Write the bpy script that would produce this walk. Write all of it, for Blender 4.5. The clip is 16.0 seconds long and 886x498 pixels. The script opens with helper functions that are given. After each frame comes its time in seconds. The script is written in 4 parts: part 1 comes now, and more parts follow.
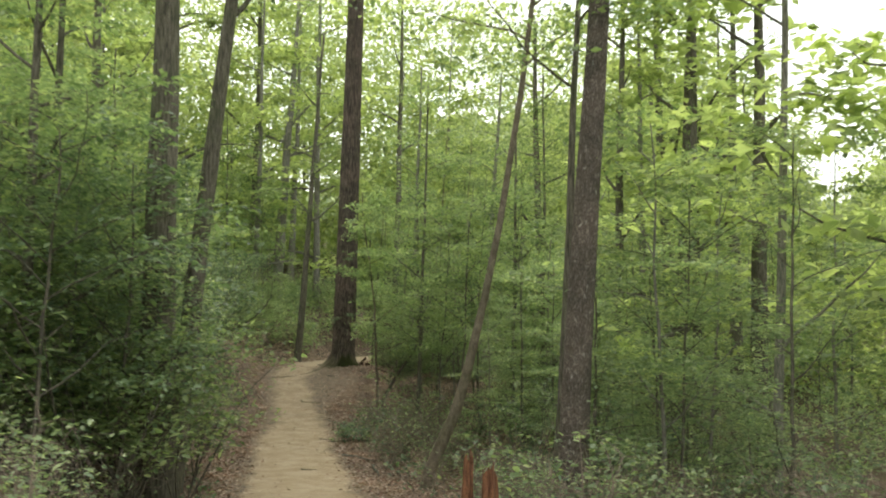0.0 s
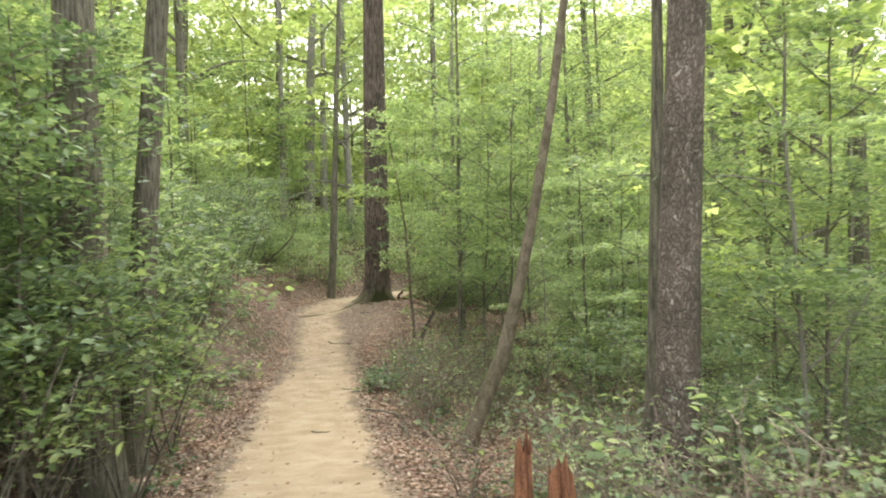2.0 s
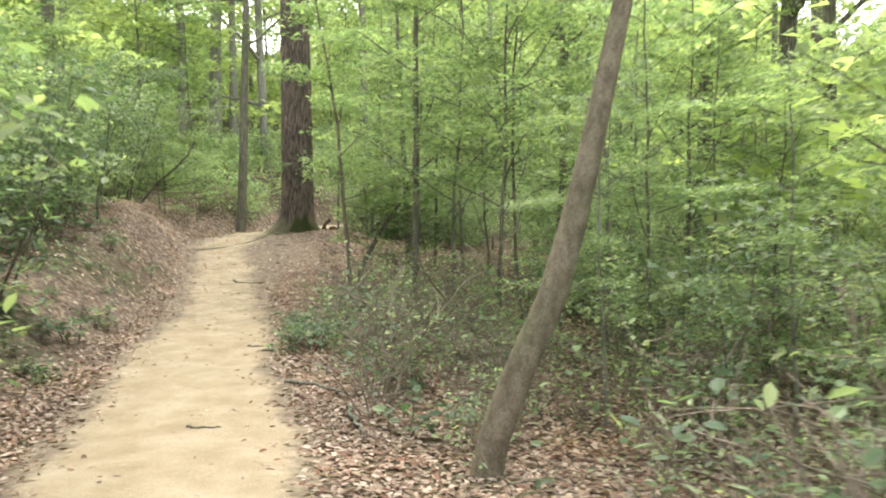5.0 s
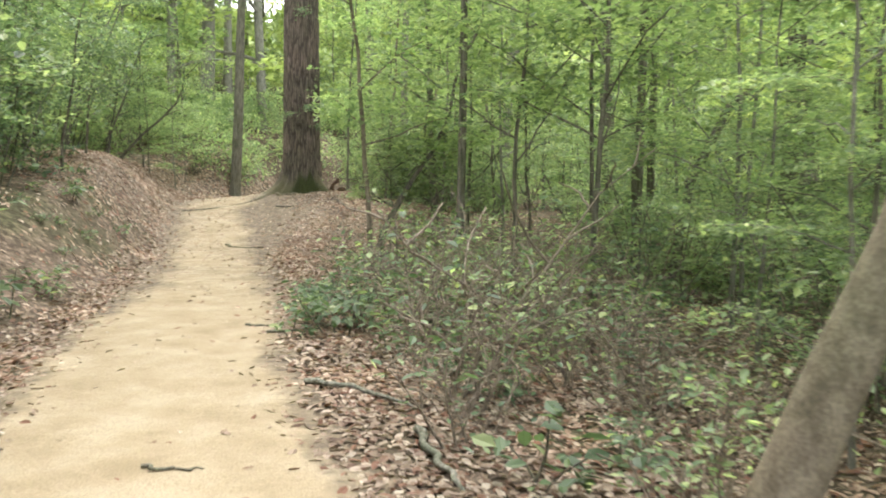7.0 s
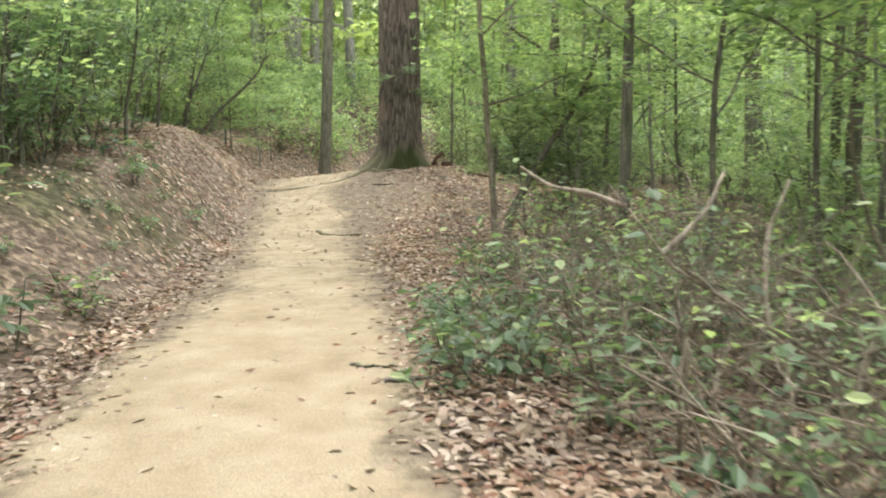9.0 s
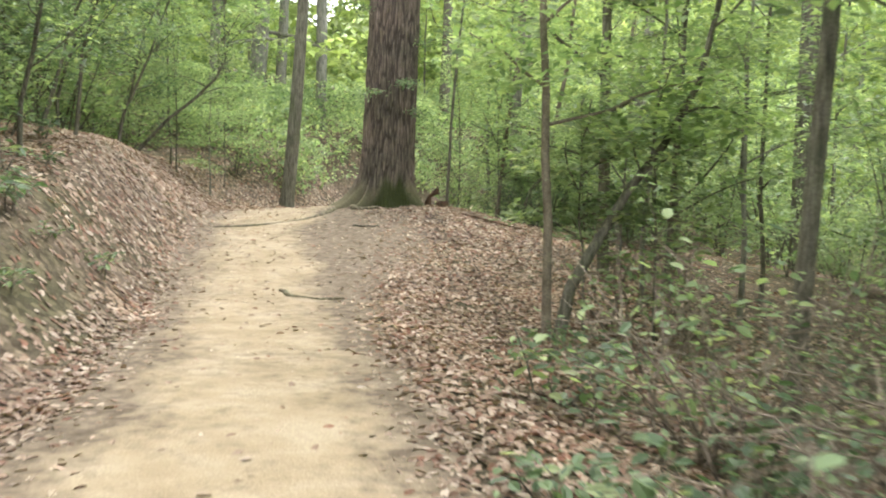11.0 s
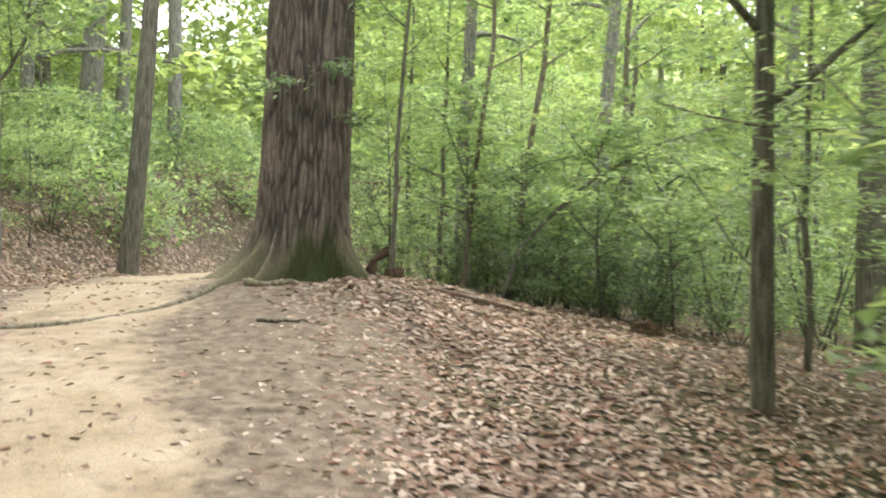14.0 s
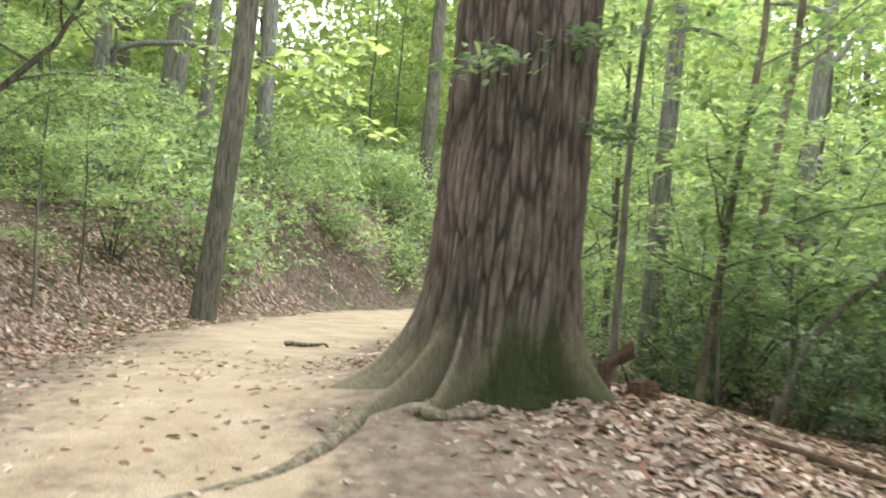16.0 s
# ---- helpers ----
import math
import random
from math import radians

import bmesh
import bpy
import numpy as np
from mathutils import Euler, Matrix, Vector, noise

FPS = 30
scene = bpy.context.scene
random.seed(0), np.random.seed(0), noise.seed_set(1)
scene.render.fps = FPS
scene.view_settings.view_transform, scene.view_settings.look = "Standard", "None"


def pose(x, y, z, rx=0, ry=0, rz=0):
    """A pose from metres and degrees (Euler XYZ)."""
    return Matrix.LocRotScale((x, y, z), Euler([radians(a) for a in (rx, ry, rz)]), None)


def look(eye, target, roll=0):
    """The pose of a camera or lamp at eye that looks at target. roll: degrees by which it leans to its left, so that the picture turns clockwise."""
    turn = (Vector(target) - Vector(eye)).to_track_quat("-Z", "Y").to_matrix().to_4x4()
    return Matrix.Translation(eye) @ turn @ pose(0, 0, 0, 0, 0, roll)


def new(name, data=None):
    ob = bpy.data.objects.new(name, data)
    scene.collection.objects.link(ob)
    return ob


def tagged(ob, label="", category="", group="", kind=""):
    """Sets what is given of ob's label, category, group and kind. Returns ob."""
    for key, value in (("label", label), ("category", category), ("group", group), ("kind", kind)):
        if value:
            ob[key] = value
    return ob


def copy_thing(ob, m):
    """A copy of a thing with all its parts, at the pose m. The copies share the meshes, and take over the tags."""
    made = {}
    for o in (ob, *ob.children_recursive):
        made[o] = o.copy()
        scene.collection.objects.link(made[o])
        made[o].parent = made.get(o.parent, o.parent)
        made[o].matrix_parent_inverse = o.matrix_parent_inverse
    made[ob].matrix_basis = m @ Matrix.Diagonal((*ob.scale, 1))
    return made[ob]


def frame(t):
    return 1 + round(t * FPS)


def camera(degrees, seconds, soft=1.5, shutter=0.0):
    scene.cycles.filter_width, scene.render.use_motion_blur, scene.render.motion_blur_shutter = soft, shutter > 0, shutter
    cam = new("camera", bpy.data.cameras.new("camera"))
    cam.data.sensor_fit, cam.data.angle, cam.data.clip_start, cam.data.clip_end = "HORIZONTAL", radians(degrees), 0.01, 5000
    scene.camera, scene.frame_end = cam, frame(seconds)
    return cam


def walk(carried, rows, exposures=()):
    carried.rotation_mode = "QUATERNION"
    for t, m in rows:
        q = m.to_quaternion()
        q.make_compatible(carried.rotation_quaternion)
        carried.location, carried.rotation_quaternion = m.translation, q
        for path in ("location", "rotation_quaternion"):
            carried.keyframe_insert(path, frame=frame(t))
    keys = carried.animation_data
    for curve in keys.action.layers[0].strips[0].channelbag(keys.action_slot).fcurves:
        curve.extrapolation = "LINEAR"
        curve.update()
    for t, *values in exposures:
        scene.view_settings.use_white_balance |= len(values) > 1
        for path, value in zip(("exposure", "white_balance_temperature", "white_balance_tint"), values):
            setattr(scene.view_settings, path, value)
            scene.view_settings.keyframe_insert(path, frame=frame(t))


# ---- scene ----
cam = camera(53.1, 16.0, soft=1.95, shutter=0.5)
PATH = [
    (0, (0.221, -1.65, 2.309), (0.219, 0.347, 2.402), 0.5),
    (0.5, (0.269, -0.681, 2.16), (0.265, 1.318, 2.208), 0.9),
    (1, (0.315, 0.302, 2.069), (0.261, 2.301, 2.04), 0.1),
    (1.5, (0.402, 1.27, 2.012), (0.312, 3.267, 1.947), -1.7),
    (2, (0.346, 2.37, 1.929), (0.238, 4.366, 1.873), -2.1),
    (2.5, (0.283, 3.51, 1.766), (0.223, 5.509, 1.731), -0.7),
    (3, (0.193, 4.385, 1.646), (0.146, 6.384, 1.628), -1.5),
    (3.5, (0.045, 5.259, 1.504), (0.066, 7.255, 1.385), -2.3),
    (3.7, (0.002, 5.646, 1.468), (-0.006, 7.643, 1.35), -2.3),
    (5.8, (-0.968, 9.989, 0.569), (-0.855, 11.975, 0.362), -0.9),
    (6, (-1.042, 10.325, 0.508), (-0.938, 12.312, 0.301), -1.0),
    (6.5, (-1.161, 11.01, 0.414), (-1.072, 12.994, 0.17), -0.8),
    (7, (-1.257, 11.766, 0.299), (-1.169, 13.752, 0.076), -0.5),
    (7.5, (-1.368, 12.486, 0.239), (-1.272, 14.472, 0.019), -1.0),
    (8, (-1.544, 13.214, 0.206), (-1.458, 15.201, 0.001), -1.1),
    (8.5, (-1.714, 13.954, 0.148), (-1.671, 15.942, -0.067), -1.1),
    (9, (-1.874, 14.727, 0.115), (-1.98, 16.706, -0.156), -1.7),
    (9.5, (-2.015, 15.493, 0.104), (-2.134, 17.478, -0.109), -0.6),
    (9.7, (-2.096, 15.851, 0.1), (-2.205, 17.836, -0.124), 0.0),
    (11.8, (-3.186, 20.149, -0.052), (-3.151, 22.143, -0.202), 1.6),
    (12, (-3.292, 20.564, -0.06), (-3.272, 22.559, -0.202), 1.0),
    (12.5, (-3.455, 21.575, -0.086), (-3.431, 23.571, -0.209), 0.4),
    (13, (-3.581, 22.643, -0.109), (-3.478, 24.638, -0.218), 0.4),
    (13.5, (-3.648, 23.638, -0.154), (-3.306, 25.607, -0.229), 0.9),
    (14, (-3.797, 24.614, -0.136), (-3.472, 26.587, -0.192), 1.4),
    (14.5, (-3.988, 25.564, -0.147), (-3.717, 27.545, -0.169), 3.5),
    (15, (-4.23, 26.51, -0.062), (-4.104, 28.506, -0.054), 4.9),
    (15.5, (-4.458, 27.494, 0.052), (-4.273, 29.485, 0.046), 5.7),
    (16, (-4.599, 28.438, 0.147), (-4.421, 30.43, 0.136), 4.4),
]
walk(cam, [(t, look(eye, target, roll)) for t, eye, target, roll in PATH], exposures=[(0, 1.34, 6800, 2), (1.0, 1.86, 6800, 6), (1.5, 2.22, 6700, 8), (2.0, 2.3, 6600, 9), (3.0, 2.12, 6500, 8), (3.5, 2.48, 6480, 7), (7.0, 2.7, 6350, 6), (9.0, 2.7, 6300, 6), (12, 2.84, 6300, 9), (14, 2.78, 6250, 10), (15.5, 2.74, 6120, 10), (16, 2.78, 6100, 10)])

# ---- daylight: bright overcast sky above the canopy ----
world = bpy.data.worlds.new("overcast_sky")
scene.world = world
world.use_nodes = True
wn, wl = world.node_tree.nodes, world.node_tree.links
sky = wn.new("ShaderNodeTexSky")
sky.sky_type, sky.sun_disc = "NISHITA", False
sky.sun_elevation, sky.sun_rotation = radians(58), radians(-35)
sky.dust_density, sky.ozone_density = 4.0, 1.0
pale = wn.new("ShaderNodeMix")
pale.data_type, pale.blend_type = "RGBA", "MIX"
pale.inputs["Factor"].default_value = 0.6
pale.inputs["B"].default_value = (9.0, 9.0, 8.6, 1)
wl.new(sky.outputs["Color"], pale.inputs["A"])
wl.new(pale.outputs["Result"], wn["Background"].inputs["Color"])
wn["Background"].inputs["Strength"].default_value = 0.12
sun_data = bpy.data.lights.new("sun", "SUN")
sun_data.energy, sun_data.angle, sun_data.color = 0.7, radians(35), (1.0, 0.96, 0.88)
sun = new("sun", sun_data)
sun.matrix_world = look((0, 0, 0), (-0.3, -0.43, -0.85))

# ---- materials ----


def nodes_of(name):
    m = bpy.data.materials.new(name)
    m.use_nodes = True
    return m, m.node_tree.nodes, m.node_tree.links


def ramp_of(n, stops):
    r = n.new("ShaderNodeValToRGB")
    e = r.color_ramp.elements
    while len(e) < len(stops):
        e.new(0.5)
    for i, (p, c) in enumerate(stops):
        e[i].position, e[i].color = p, (*c, 1)
    return r


def noise_of(n, l, scale, detail=5.0, stretch=None, kind="Object", rough=0.55):
    tc = n.new("ShaderNodeTexCoord")
    t = n.new("ShaderNodeTexNoise")
    t.inputs["Scale"].default_value, t.inputs["Detail"].default_value, t.inputs["Roughness"].default_value = scale, detail, rough
    src = tc.outputs[kind]
    if stretch:
        mp = n.new("ShaderNodeMapping")
        mp.inputs["Scale"].default_value = stretch
        l.new(src, mp.inputs["Vector"])
        src = mp.outputs["Vector"]
    l.new(src, t.inputs["Vector"])
    return t


def mixed(n, l, a, b, fac, blend="MIX"):
    x = n.new("ShaderNodeMix")
    x.data_type, x.blend_type = "RGBA", blend
    for sock, v in (("Factor", fac), ("A", a), ("B", b)):
        if isinstance(v, bpy.types.NodeSocket):
            l.new(v, x.inputs[sock])
        else:
            x.inputs[sock].default_value = v if sock == "Factor" else (*v, 1)
    return x.outputs["Result"]


def bumped(n, l, height, strength, distance):
    b = n.new("ShaderNodeBump")
    b.inputs["Strength"].default_value, b.inputs["Distance"].default_value = strength, distance
    l.new(height, b.inputs["Height"])
    return b.outputs["Normal"]


def leaf_material(name, stops, through_share=0.4, rough=0.5, spec=0.35, clumps=0.6):
    """Thin leaf: dull gloss on top, light shining through; each leaf takes its own tint."""
    m, n, l = nodes_of(name)
    geo, info = n.new("ShaderNodeNewGeometry"), n.new("ShaderNodeObjectInfo")
    r = ramp_of(n, stops)
    l.new(geo.outputs["Random Per Island"], r.inputs["Fac"])
    hsv = n.new("ShaderNodeHueSaturation")
    span = n.new("ShaderNodeMapRange")
    span.inputs["To Min"].default_value, span.inputs["To Max"].default_value = 0.8, 1.2
    l.new(info.outputs["Random"], span.inputs["Value"])
    l.new(span.outputs["Result"], hsv.inputs["Value"])
    clump = noise_of(n, l, 1.1, 3)
    tone = ramp_of(n, [(0.36, (0.62, 0.68, 0.66)), (0.5, (1.0, 1.0, 1.0)), (0.66, (1.42, 1.36, 1.26))])
    l.new(clump.outputs["Fac"], tone.inputs["Fac"])
    l.new(mixed(n, l, r.outputs["Color"], tone.outputs["Color"], clumps, "MULTIPLY"), hsv.inputs["Color"])
    p = n["Principled BSDF"]
    p.inputs["Roughness"].default_value, p.inputs["Specular IOR Level"].default_value = rough, spec
    l.new(hsv.outputs["Color"], p.inputs["Base Color"])
    tr = n.new("ShaderNodeBsdfTranslucent")
    warm = mixed(n, l, hsv.outputs["Color"], (1.3, 1.36, 0.82), 1.0, "MULTIPLY")
    l.new(warm, tr.inputs["Color"])
    mx = n.new("ShaderNodeMixShader")
    mx.inputs["Fac"].default_value = through_share
    l.new(p.outputs["BSDF"], mx.inputs[1])
    l.new(tr.outputs["BSDF"], mx.inputs[2])
    l.new(mx.outputs["Shader"], n["Material Output"].inputs["Surface"])
    return m


def bark_material(name, dark, light, moss=(0.05, 0.075, 0.025), moss_amount=0.35, fine=1.0, stretch=(3.2, 3.2, 0.45)):
    m, n, l = nodes_of(name)
    ridge = noise_of(n, l, 9.0 * fine, 6, stretch)
    blot = noise_of(n, l, 1.3, 4)
    grain = noise_of(n, l, 60.0, 3)
    r = ramp_of(n, [(0.33, dark), (0.62, light)])
    l.new(ridge.outputs["Fac"], r.inputs["Fac"])
    mr = ramp_of(n, [(0.5, (0, 0, 0)), (0.72, (moss_amount,) * 3)])
    l.new(blot.outputs["Fac"], mr.inputs["Fac"])
    c = mixed(n, l, r.outputs["Color"], moss, mr.outputs["Color"])
    gr = ramp_of(n, [(0.3, (0.7, 0.7, 0.7)), (0.7, (1.25, 1.25, 1.25))])
    l.new(grain.outputs["Fac"], gr.inputs["Fac"])
    c = mixed(n, l, c, gr.outputs["Color"], 1.0, "MULTIPLY")
    p = n["Principled BSDF"]
    l.new(c, p.inputs["Base Color"])
    p.inputs["Roughness"].default_value, p.inputs["Specular IOR Level"].default_value = 0.9, 0.15
    l.new(bumped(n, l, ridge.outputs["Fac"], 0.8, 0.03), p.inputs["Normal"])
    return m


def soil_material(name, tones, patch, patch_amount, scale, pebble):
    """Earth with broad patches, fine grains and small crumbs."""
    m, n, l = nodes_of(name)
    broad, mid, fine = noise_of(n, l, 0.55, 4), noise_of(n, l, scale, 6), noise_of(n, l, 70.0, 4)
    r = ramp_of(n, tones)
    l.new(mid.outputs["Fac"], r.inputs["Fac"])
    pr = ramp_of(n, [(0.42, (0, 0, 0)), (0.66, (patch_amount,) * 3)])
    l.new(broad.outputs["Fac"], pr.inputs["Fac"])
    c = mixed(n, l, r.outputs["Color"], patch, pr.outputs["Color"])
    fr = ramp_of(n, [(0.3, (0.72, 0.72, 0.72)), (0.7, (1.2, 1.2, 1.2))])
    l.new(fine.outputs["Fac"], fr.inputs["Fac"])
    c = mixed(n, l, c, fr.outputs["Color"], 1.0, "MULTIPLY")
    cell = n.new("ShaderNodeTexVoronoi")
    cell.inputs["Scale"].default_value, cell.inputs["Randomness"].default_value = 13.0, 1.0
    l.new(n.new("ShaderNodeTexCoord").outputs["Object"], cell.inputs["Vector"])
    sep = n.new("ShaderNodeSeparateColor")
    l.new(cell.outputs["Color"], sep.inputs["Color"])
    cr = ramp_of(n, [(0.0, (0.55, 0.5, 0.48)), (0.5, (1.0, 0.98, 0.96)), (1.0, (1.9, 1.8, 1.75))])
    l.new(sep.outputs["Red"], cr.inputs["Fac"])
    c = mixed(n, l, c, cr.outputs["Color"], 0.85, "MULTIPLY")
    p = n["Principled BSDF"]
    l.new(c, p.inputs["Base Color"])
    p.inputs["Roughness"].default_value, p.inputs["Specular IOR Level"].default_value = 0.95, 0.1
    vo = n.new("ShaderNodeTexVoronoi")
    tc = n.new("ShaderNodeTexCoord")
    l.new(tc.outputs["Object"], vo.inputs["Vector"])
    vo.inputs["Scale"].default_value = pebble
    add = n.new("ShaderNodeMath")
    add.operation = "ADD"
    l.new(vo.outputs["Distance"], add.inputs[0])
    l.new(fine.outputs["Fac"], add.inputs[1])
    l.new(bumped(n, l, add.outputs["Value"], 0.5, 0.02), p.inputs["Normal"])
    return m


def path_material():
    """Trodden path: loose pale sand where it lies thick, brown trampled earth towards the margins and farther on."""
    m, n, l = nodes_of("sandy_path")
    att = n.new("ShaderNodeAttribute")
    att.attribute_name = "sand"
    mid, fine, spot = noise_of(n, l, 2.2, 6), noise_of(n, l, 90.0, 4), noise_of(n, l, 9.0, 5)
    sand = ramp_of(n, [(0.3, (0.23, 0.175, 0.117)), (0.5, (0.282, 0.221, 0.154)), (0.7, (0.335, 0.272, 0.202))])
    earth = ramp_of(n, [(0.3, (0.085, 0.066, 0.05)), (0.5, (0.145, 0.112, 0.085)), (0.7, (0.21, 0.166, 0.13))])
    l.new(mid.outputs["Fac"], sand.inputs["Fac"])
    l.new(spot.outputs["Fac"], earth.inputs["Fac"])
    add = n.new("ShaderNodeMath")
    add.operation = "MULTIPLY_ADD"
    l.new(spot.outputs["Fac"], add.inputs[0])
    add.inputs[1].default_value = 0.9
    l.new(att.outputs["Fac"], add.inputs[2])
    fac = ramp_of(n, [(0.45, (0, 0, 0)), (1.0, (1, 1, 1))])
    l.new(add.outputs["Value"], fac.inputs["Fac"])
    c = mixed(n, l, earth.outputs["Color"], sand.outputs["Color"], fac.outputs["Color"])
    fr = ramp_of(n, [(0.3, (0.75, 0.75, 0.75)), (0.7, (1.2, 1.2, 1.2))])
    l.new(fine.outputs["Fac"], fr.inputs["Fac"])
    c = mixed(n, l, c, fr.outputs["Color"], 1.0, "MULTIPLY")
    p = n["Principled BSDF"]
    l.new(c, p.inputs["Base Color"])
    p.inputs["Roughness"].default_value, p.inputs["Specular IOR Level"].default_value = 0.95, 0.1
    h = n.new("ShaderNodeMath")
    h.operation = "MULTIPLY_ADD"
    l.new(spot.outputs["Fac"], h.inputs[0])
    h.inputs[1].default_value = 2.0
    l.new(fine.outputs["Fac"], h.inputs[2])
    l.new(bumped(n, l, h.outputs["Value"], 0.55, 0.02), p.inputs["Normal"])
    return m


M_PATH = path_material()
M_GROUND = soil_material("forest_soil", [(0.3, (0.055, 0.041, 0.032)), (0.5, (0.105, 0.079, 0.062)), (0.7, (0.175, 0.136, 0.108))], (0.055, 0.056, 0.03), 0.8, 14.0, 16.0)


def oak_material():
    """Long bark plates, pale-faced, with shade painted dark into the furrows between them."""
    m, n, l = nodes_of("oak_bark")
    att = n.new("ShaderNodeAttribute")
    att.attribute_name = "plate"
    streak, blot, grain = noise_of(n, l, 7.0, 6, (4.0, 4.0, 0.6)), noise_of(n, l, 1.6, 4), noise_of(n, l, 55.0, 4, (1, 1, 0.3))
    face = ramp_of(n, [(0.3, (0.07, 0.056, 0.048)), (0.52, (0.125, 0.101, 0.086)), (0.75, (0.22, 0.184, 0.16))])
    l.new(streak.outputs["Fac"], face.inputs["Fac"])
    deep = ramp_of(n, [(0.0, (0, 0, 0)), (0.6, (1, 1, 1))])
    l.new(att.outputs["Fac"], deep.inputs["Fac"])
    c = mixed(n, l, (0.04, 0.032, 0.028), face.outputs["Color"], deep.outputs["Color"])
    br = ramp_of(n, [(0.4, (0.72, 0.74, 0.68)), (0.65, (1.12, 1.05, 1.02))])
    l.new(blot.outputs["Fac"], br.inputs["Fac"])
    c = mixed(n, l, c, br.outputs["Color"], 1.0, "MULTIPLY")
    foot = n.new("ShaderNodeAttribute")
    foot.attribute_name = "foot"
    mossy = mixed(n, l, (0.17, 0.142, 0.1), (0.065, 0.064, 0.03), blot.outputs["Fac"])
    c = mixed(n, l, c, mossy, foot.outputs["Fac"])
    green = n.new("ShaderNodeAttribute")
    green.attribute_name = "green"
    c = mixed(n, l, c, (0.032, 0.038, 0.014), green.outputs["Fac"])
    gr = ramp_of(n, [(0.3, (0.75, 0.75, 0.75)), (0.7, (1.2, 1.2, 1.2))])
    l.new(grain.outputs["Fac"], gr.inputs["Fac"])
    c = mixed(n, l, c, gr.outputs["Color"], 1.0, "MULTIPLY")
    p = n["Principled BSDF"]
    l.new(c, p.inputs["Base Color"])
    p.inputs["Roughness"].default_value, p.inputs["Specular IOR Level"].default_value = 0.9, 0.15
    l.new(bumped(n, l, grain.outputs["Fac"], 0.6, 0.012), p.inputs["Normal"])
    return m


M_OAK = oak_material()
M_OAKLIMB = bark_material("oak_limb_bark", (0.045, 0.034, 0.026), (0.20, 0.155, 0.12), moss_amount=0.15, fine=1.3)
M_BARK = bark_material("brown_bark", (0.05, 0.046, 0.036), (0.16, 0.143, 0.112), moss_amount=0.5)
M_GREY = bark_material("grey_bark", (0.10, 0.095, 0.08), (0.24, 0.225, 0.19), moss_amount=0.3)
M_TRUNK = bark_material("smooth_brown_bark", (0.095, 0.077, 0.057), (0.19, 0.157, 0.12), moss_amount=0.35, fine=0.8, stretch=(1.6, 1.6, 0.9))


def scaly_material():
    """Flaky bark: upright scales, dark cracks between them and a few pale lichen spots."""
    m, n, l = nodes_of("scaly_bark")
    tc, mp, warp = n.new("ShaderNodeTexCoord"), n.new("ShaderNodeMapping"), noise_of(n, l, 6.0, 3)
    mp.inputs["Scale"].default_value = (44.0, 44.0, 12.0)
    l.new(mixed(n, l, tc.outputs["Object"], warp.outputs["Color"], 0.14), mp.inputs["Vector"])
    edge, cell = n.new("ShaderNodeTexVoronoi"), n.new("ShaderNodeTexVoronoi")
    edge.feature = "DISTANCE_TO_EDGE"
    for v in (edge, cell):
        v.inputs["Scale"].default_value = 1.0
        l.new(mp.outputs["Vector"], v.inputs["Vector"])
    sep = n.new("ShaderNodeSeparateColor")
    l.new(cell.outputs["Color"], sep.inputs["Color"])
    tint = ramp_of(n, [(0.0, (0.13, 0.112, 0.097)), (0.6, (0.185, 0.158, 0.138)), (0.95, (0.225, 0.197, 0.175)), (1.0, (0.31, 0.29, 0.265))])
    l.new(sep.outputs["Red"], tint.inputs["Fac"])
    crack = ramp_of(n, [(0.0, (0, 0, 0)), (0.24, (1, 1, 1))])
    l.new(edge.outputs["Distance"], crack.inputs["Fac"])
    c = mixed(n, l, (0.08, 0.066, 0.057), tint.outputs["Color"], crack.outputs["Color"])
    blot, grain = noise_of(n, l, 2.0, 4), noise_of(n, l, 60.0, 4)
    br = ramp_of(n, [(0.35, (0.72, 0.74, 0.7)), (0.65, (1.2, 1.14, 1.1))])
    l.new(blot.outputs["Fac"], br.inputs["Fac"])
    c = mixed(n, l, c, br.outputs["Color"], 1.0, "MULTIPLY")
    gr = ramp_of(n, [(0.3, (0.7, 0.7, 0.7)), (0.7, (1.25, 1.25, 1.25))])
    l.new(grain.outputs["Fac"], gr.inputs["Fac"])
    p = n["Principled BSDF"]
    l.new(mixed(n, l, c, gr.outputs["Color"], 1.0, "MULTIPLY"), p.inputs["Base Color"])
    p.inputs["Roughness"].default_value, p.inputs["Specular IOR Level"].default_value = 0.9, 0.15
    l.new(bumped(n, l, crack.outputs["Color"], 0.8, 0.02), p.inputs["Normal"])
    return m


M_PINK = scaly_material()
M_TWIG = bark_material("twig_bark", (0.10, 0.077, 0.06), (0.27, 0.22, 0.176), moss_amount=0.1)
M_ROT = bark_material("rotten_wood", (0.06, 0.026, 0.016), (0.22, 0.105, 0.06), moss_amount=0.3)
M_ROTDARK = bark_material("dark_rotten_wood", (0.025, 0.016, 0.011), (0.10, 0.06, 0.038), moss_amount=0.3)
M_ROTBROWN = bark_material("brown_rotten_wood", (0.022, 0.014, 0.01), (0.09, 0.052, 0.034), moss_amount=0.3)
M_ROOT = bark_material("mossy_root", (0.075, 0.06, 0.042), (0.20, 0.168, 0.122), (0.075, 0.085, 0.032), 0.5)
M_MOSS = leaf_material("moss", [(0, (0.026, 0.034, 0.011)), (1, (0.05, 0.058, 0.019))], 0.05, 0.9, 0.03)
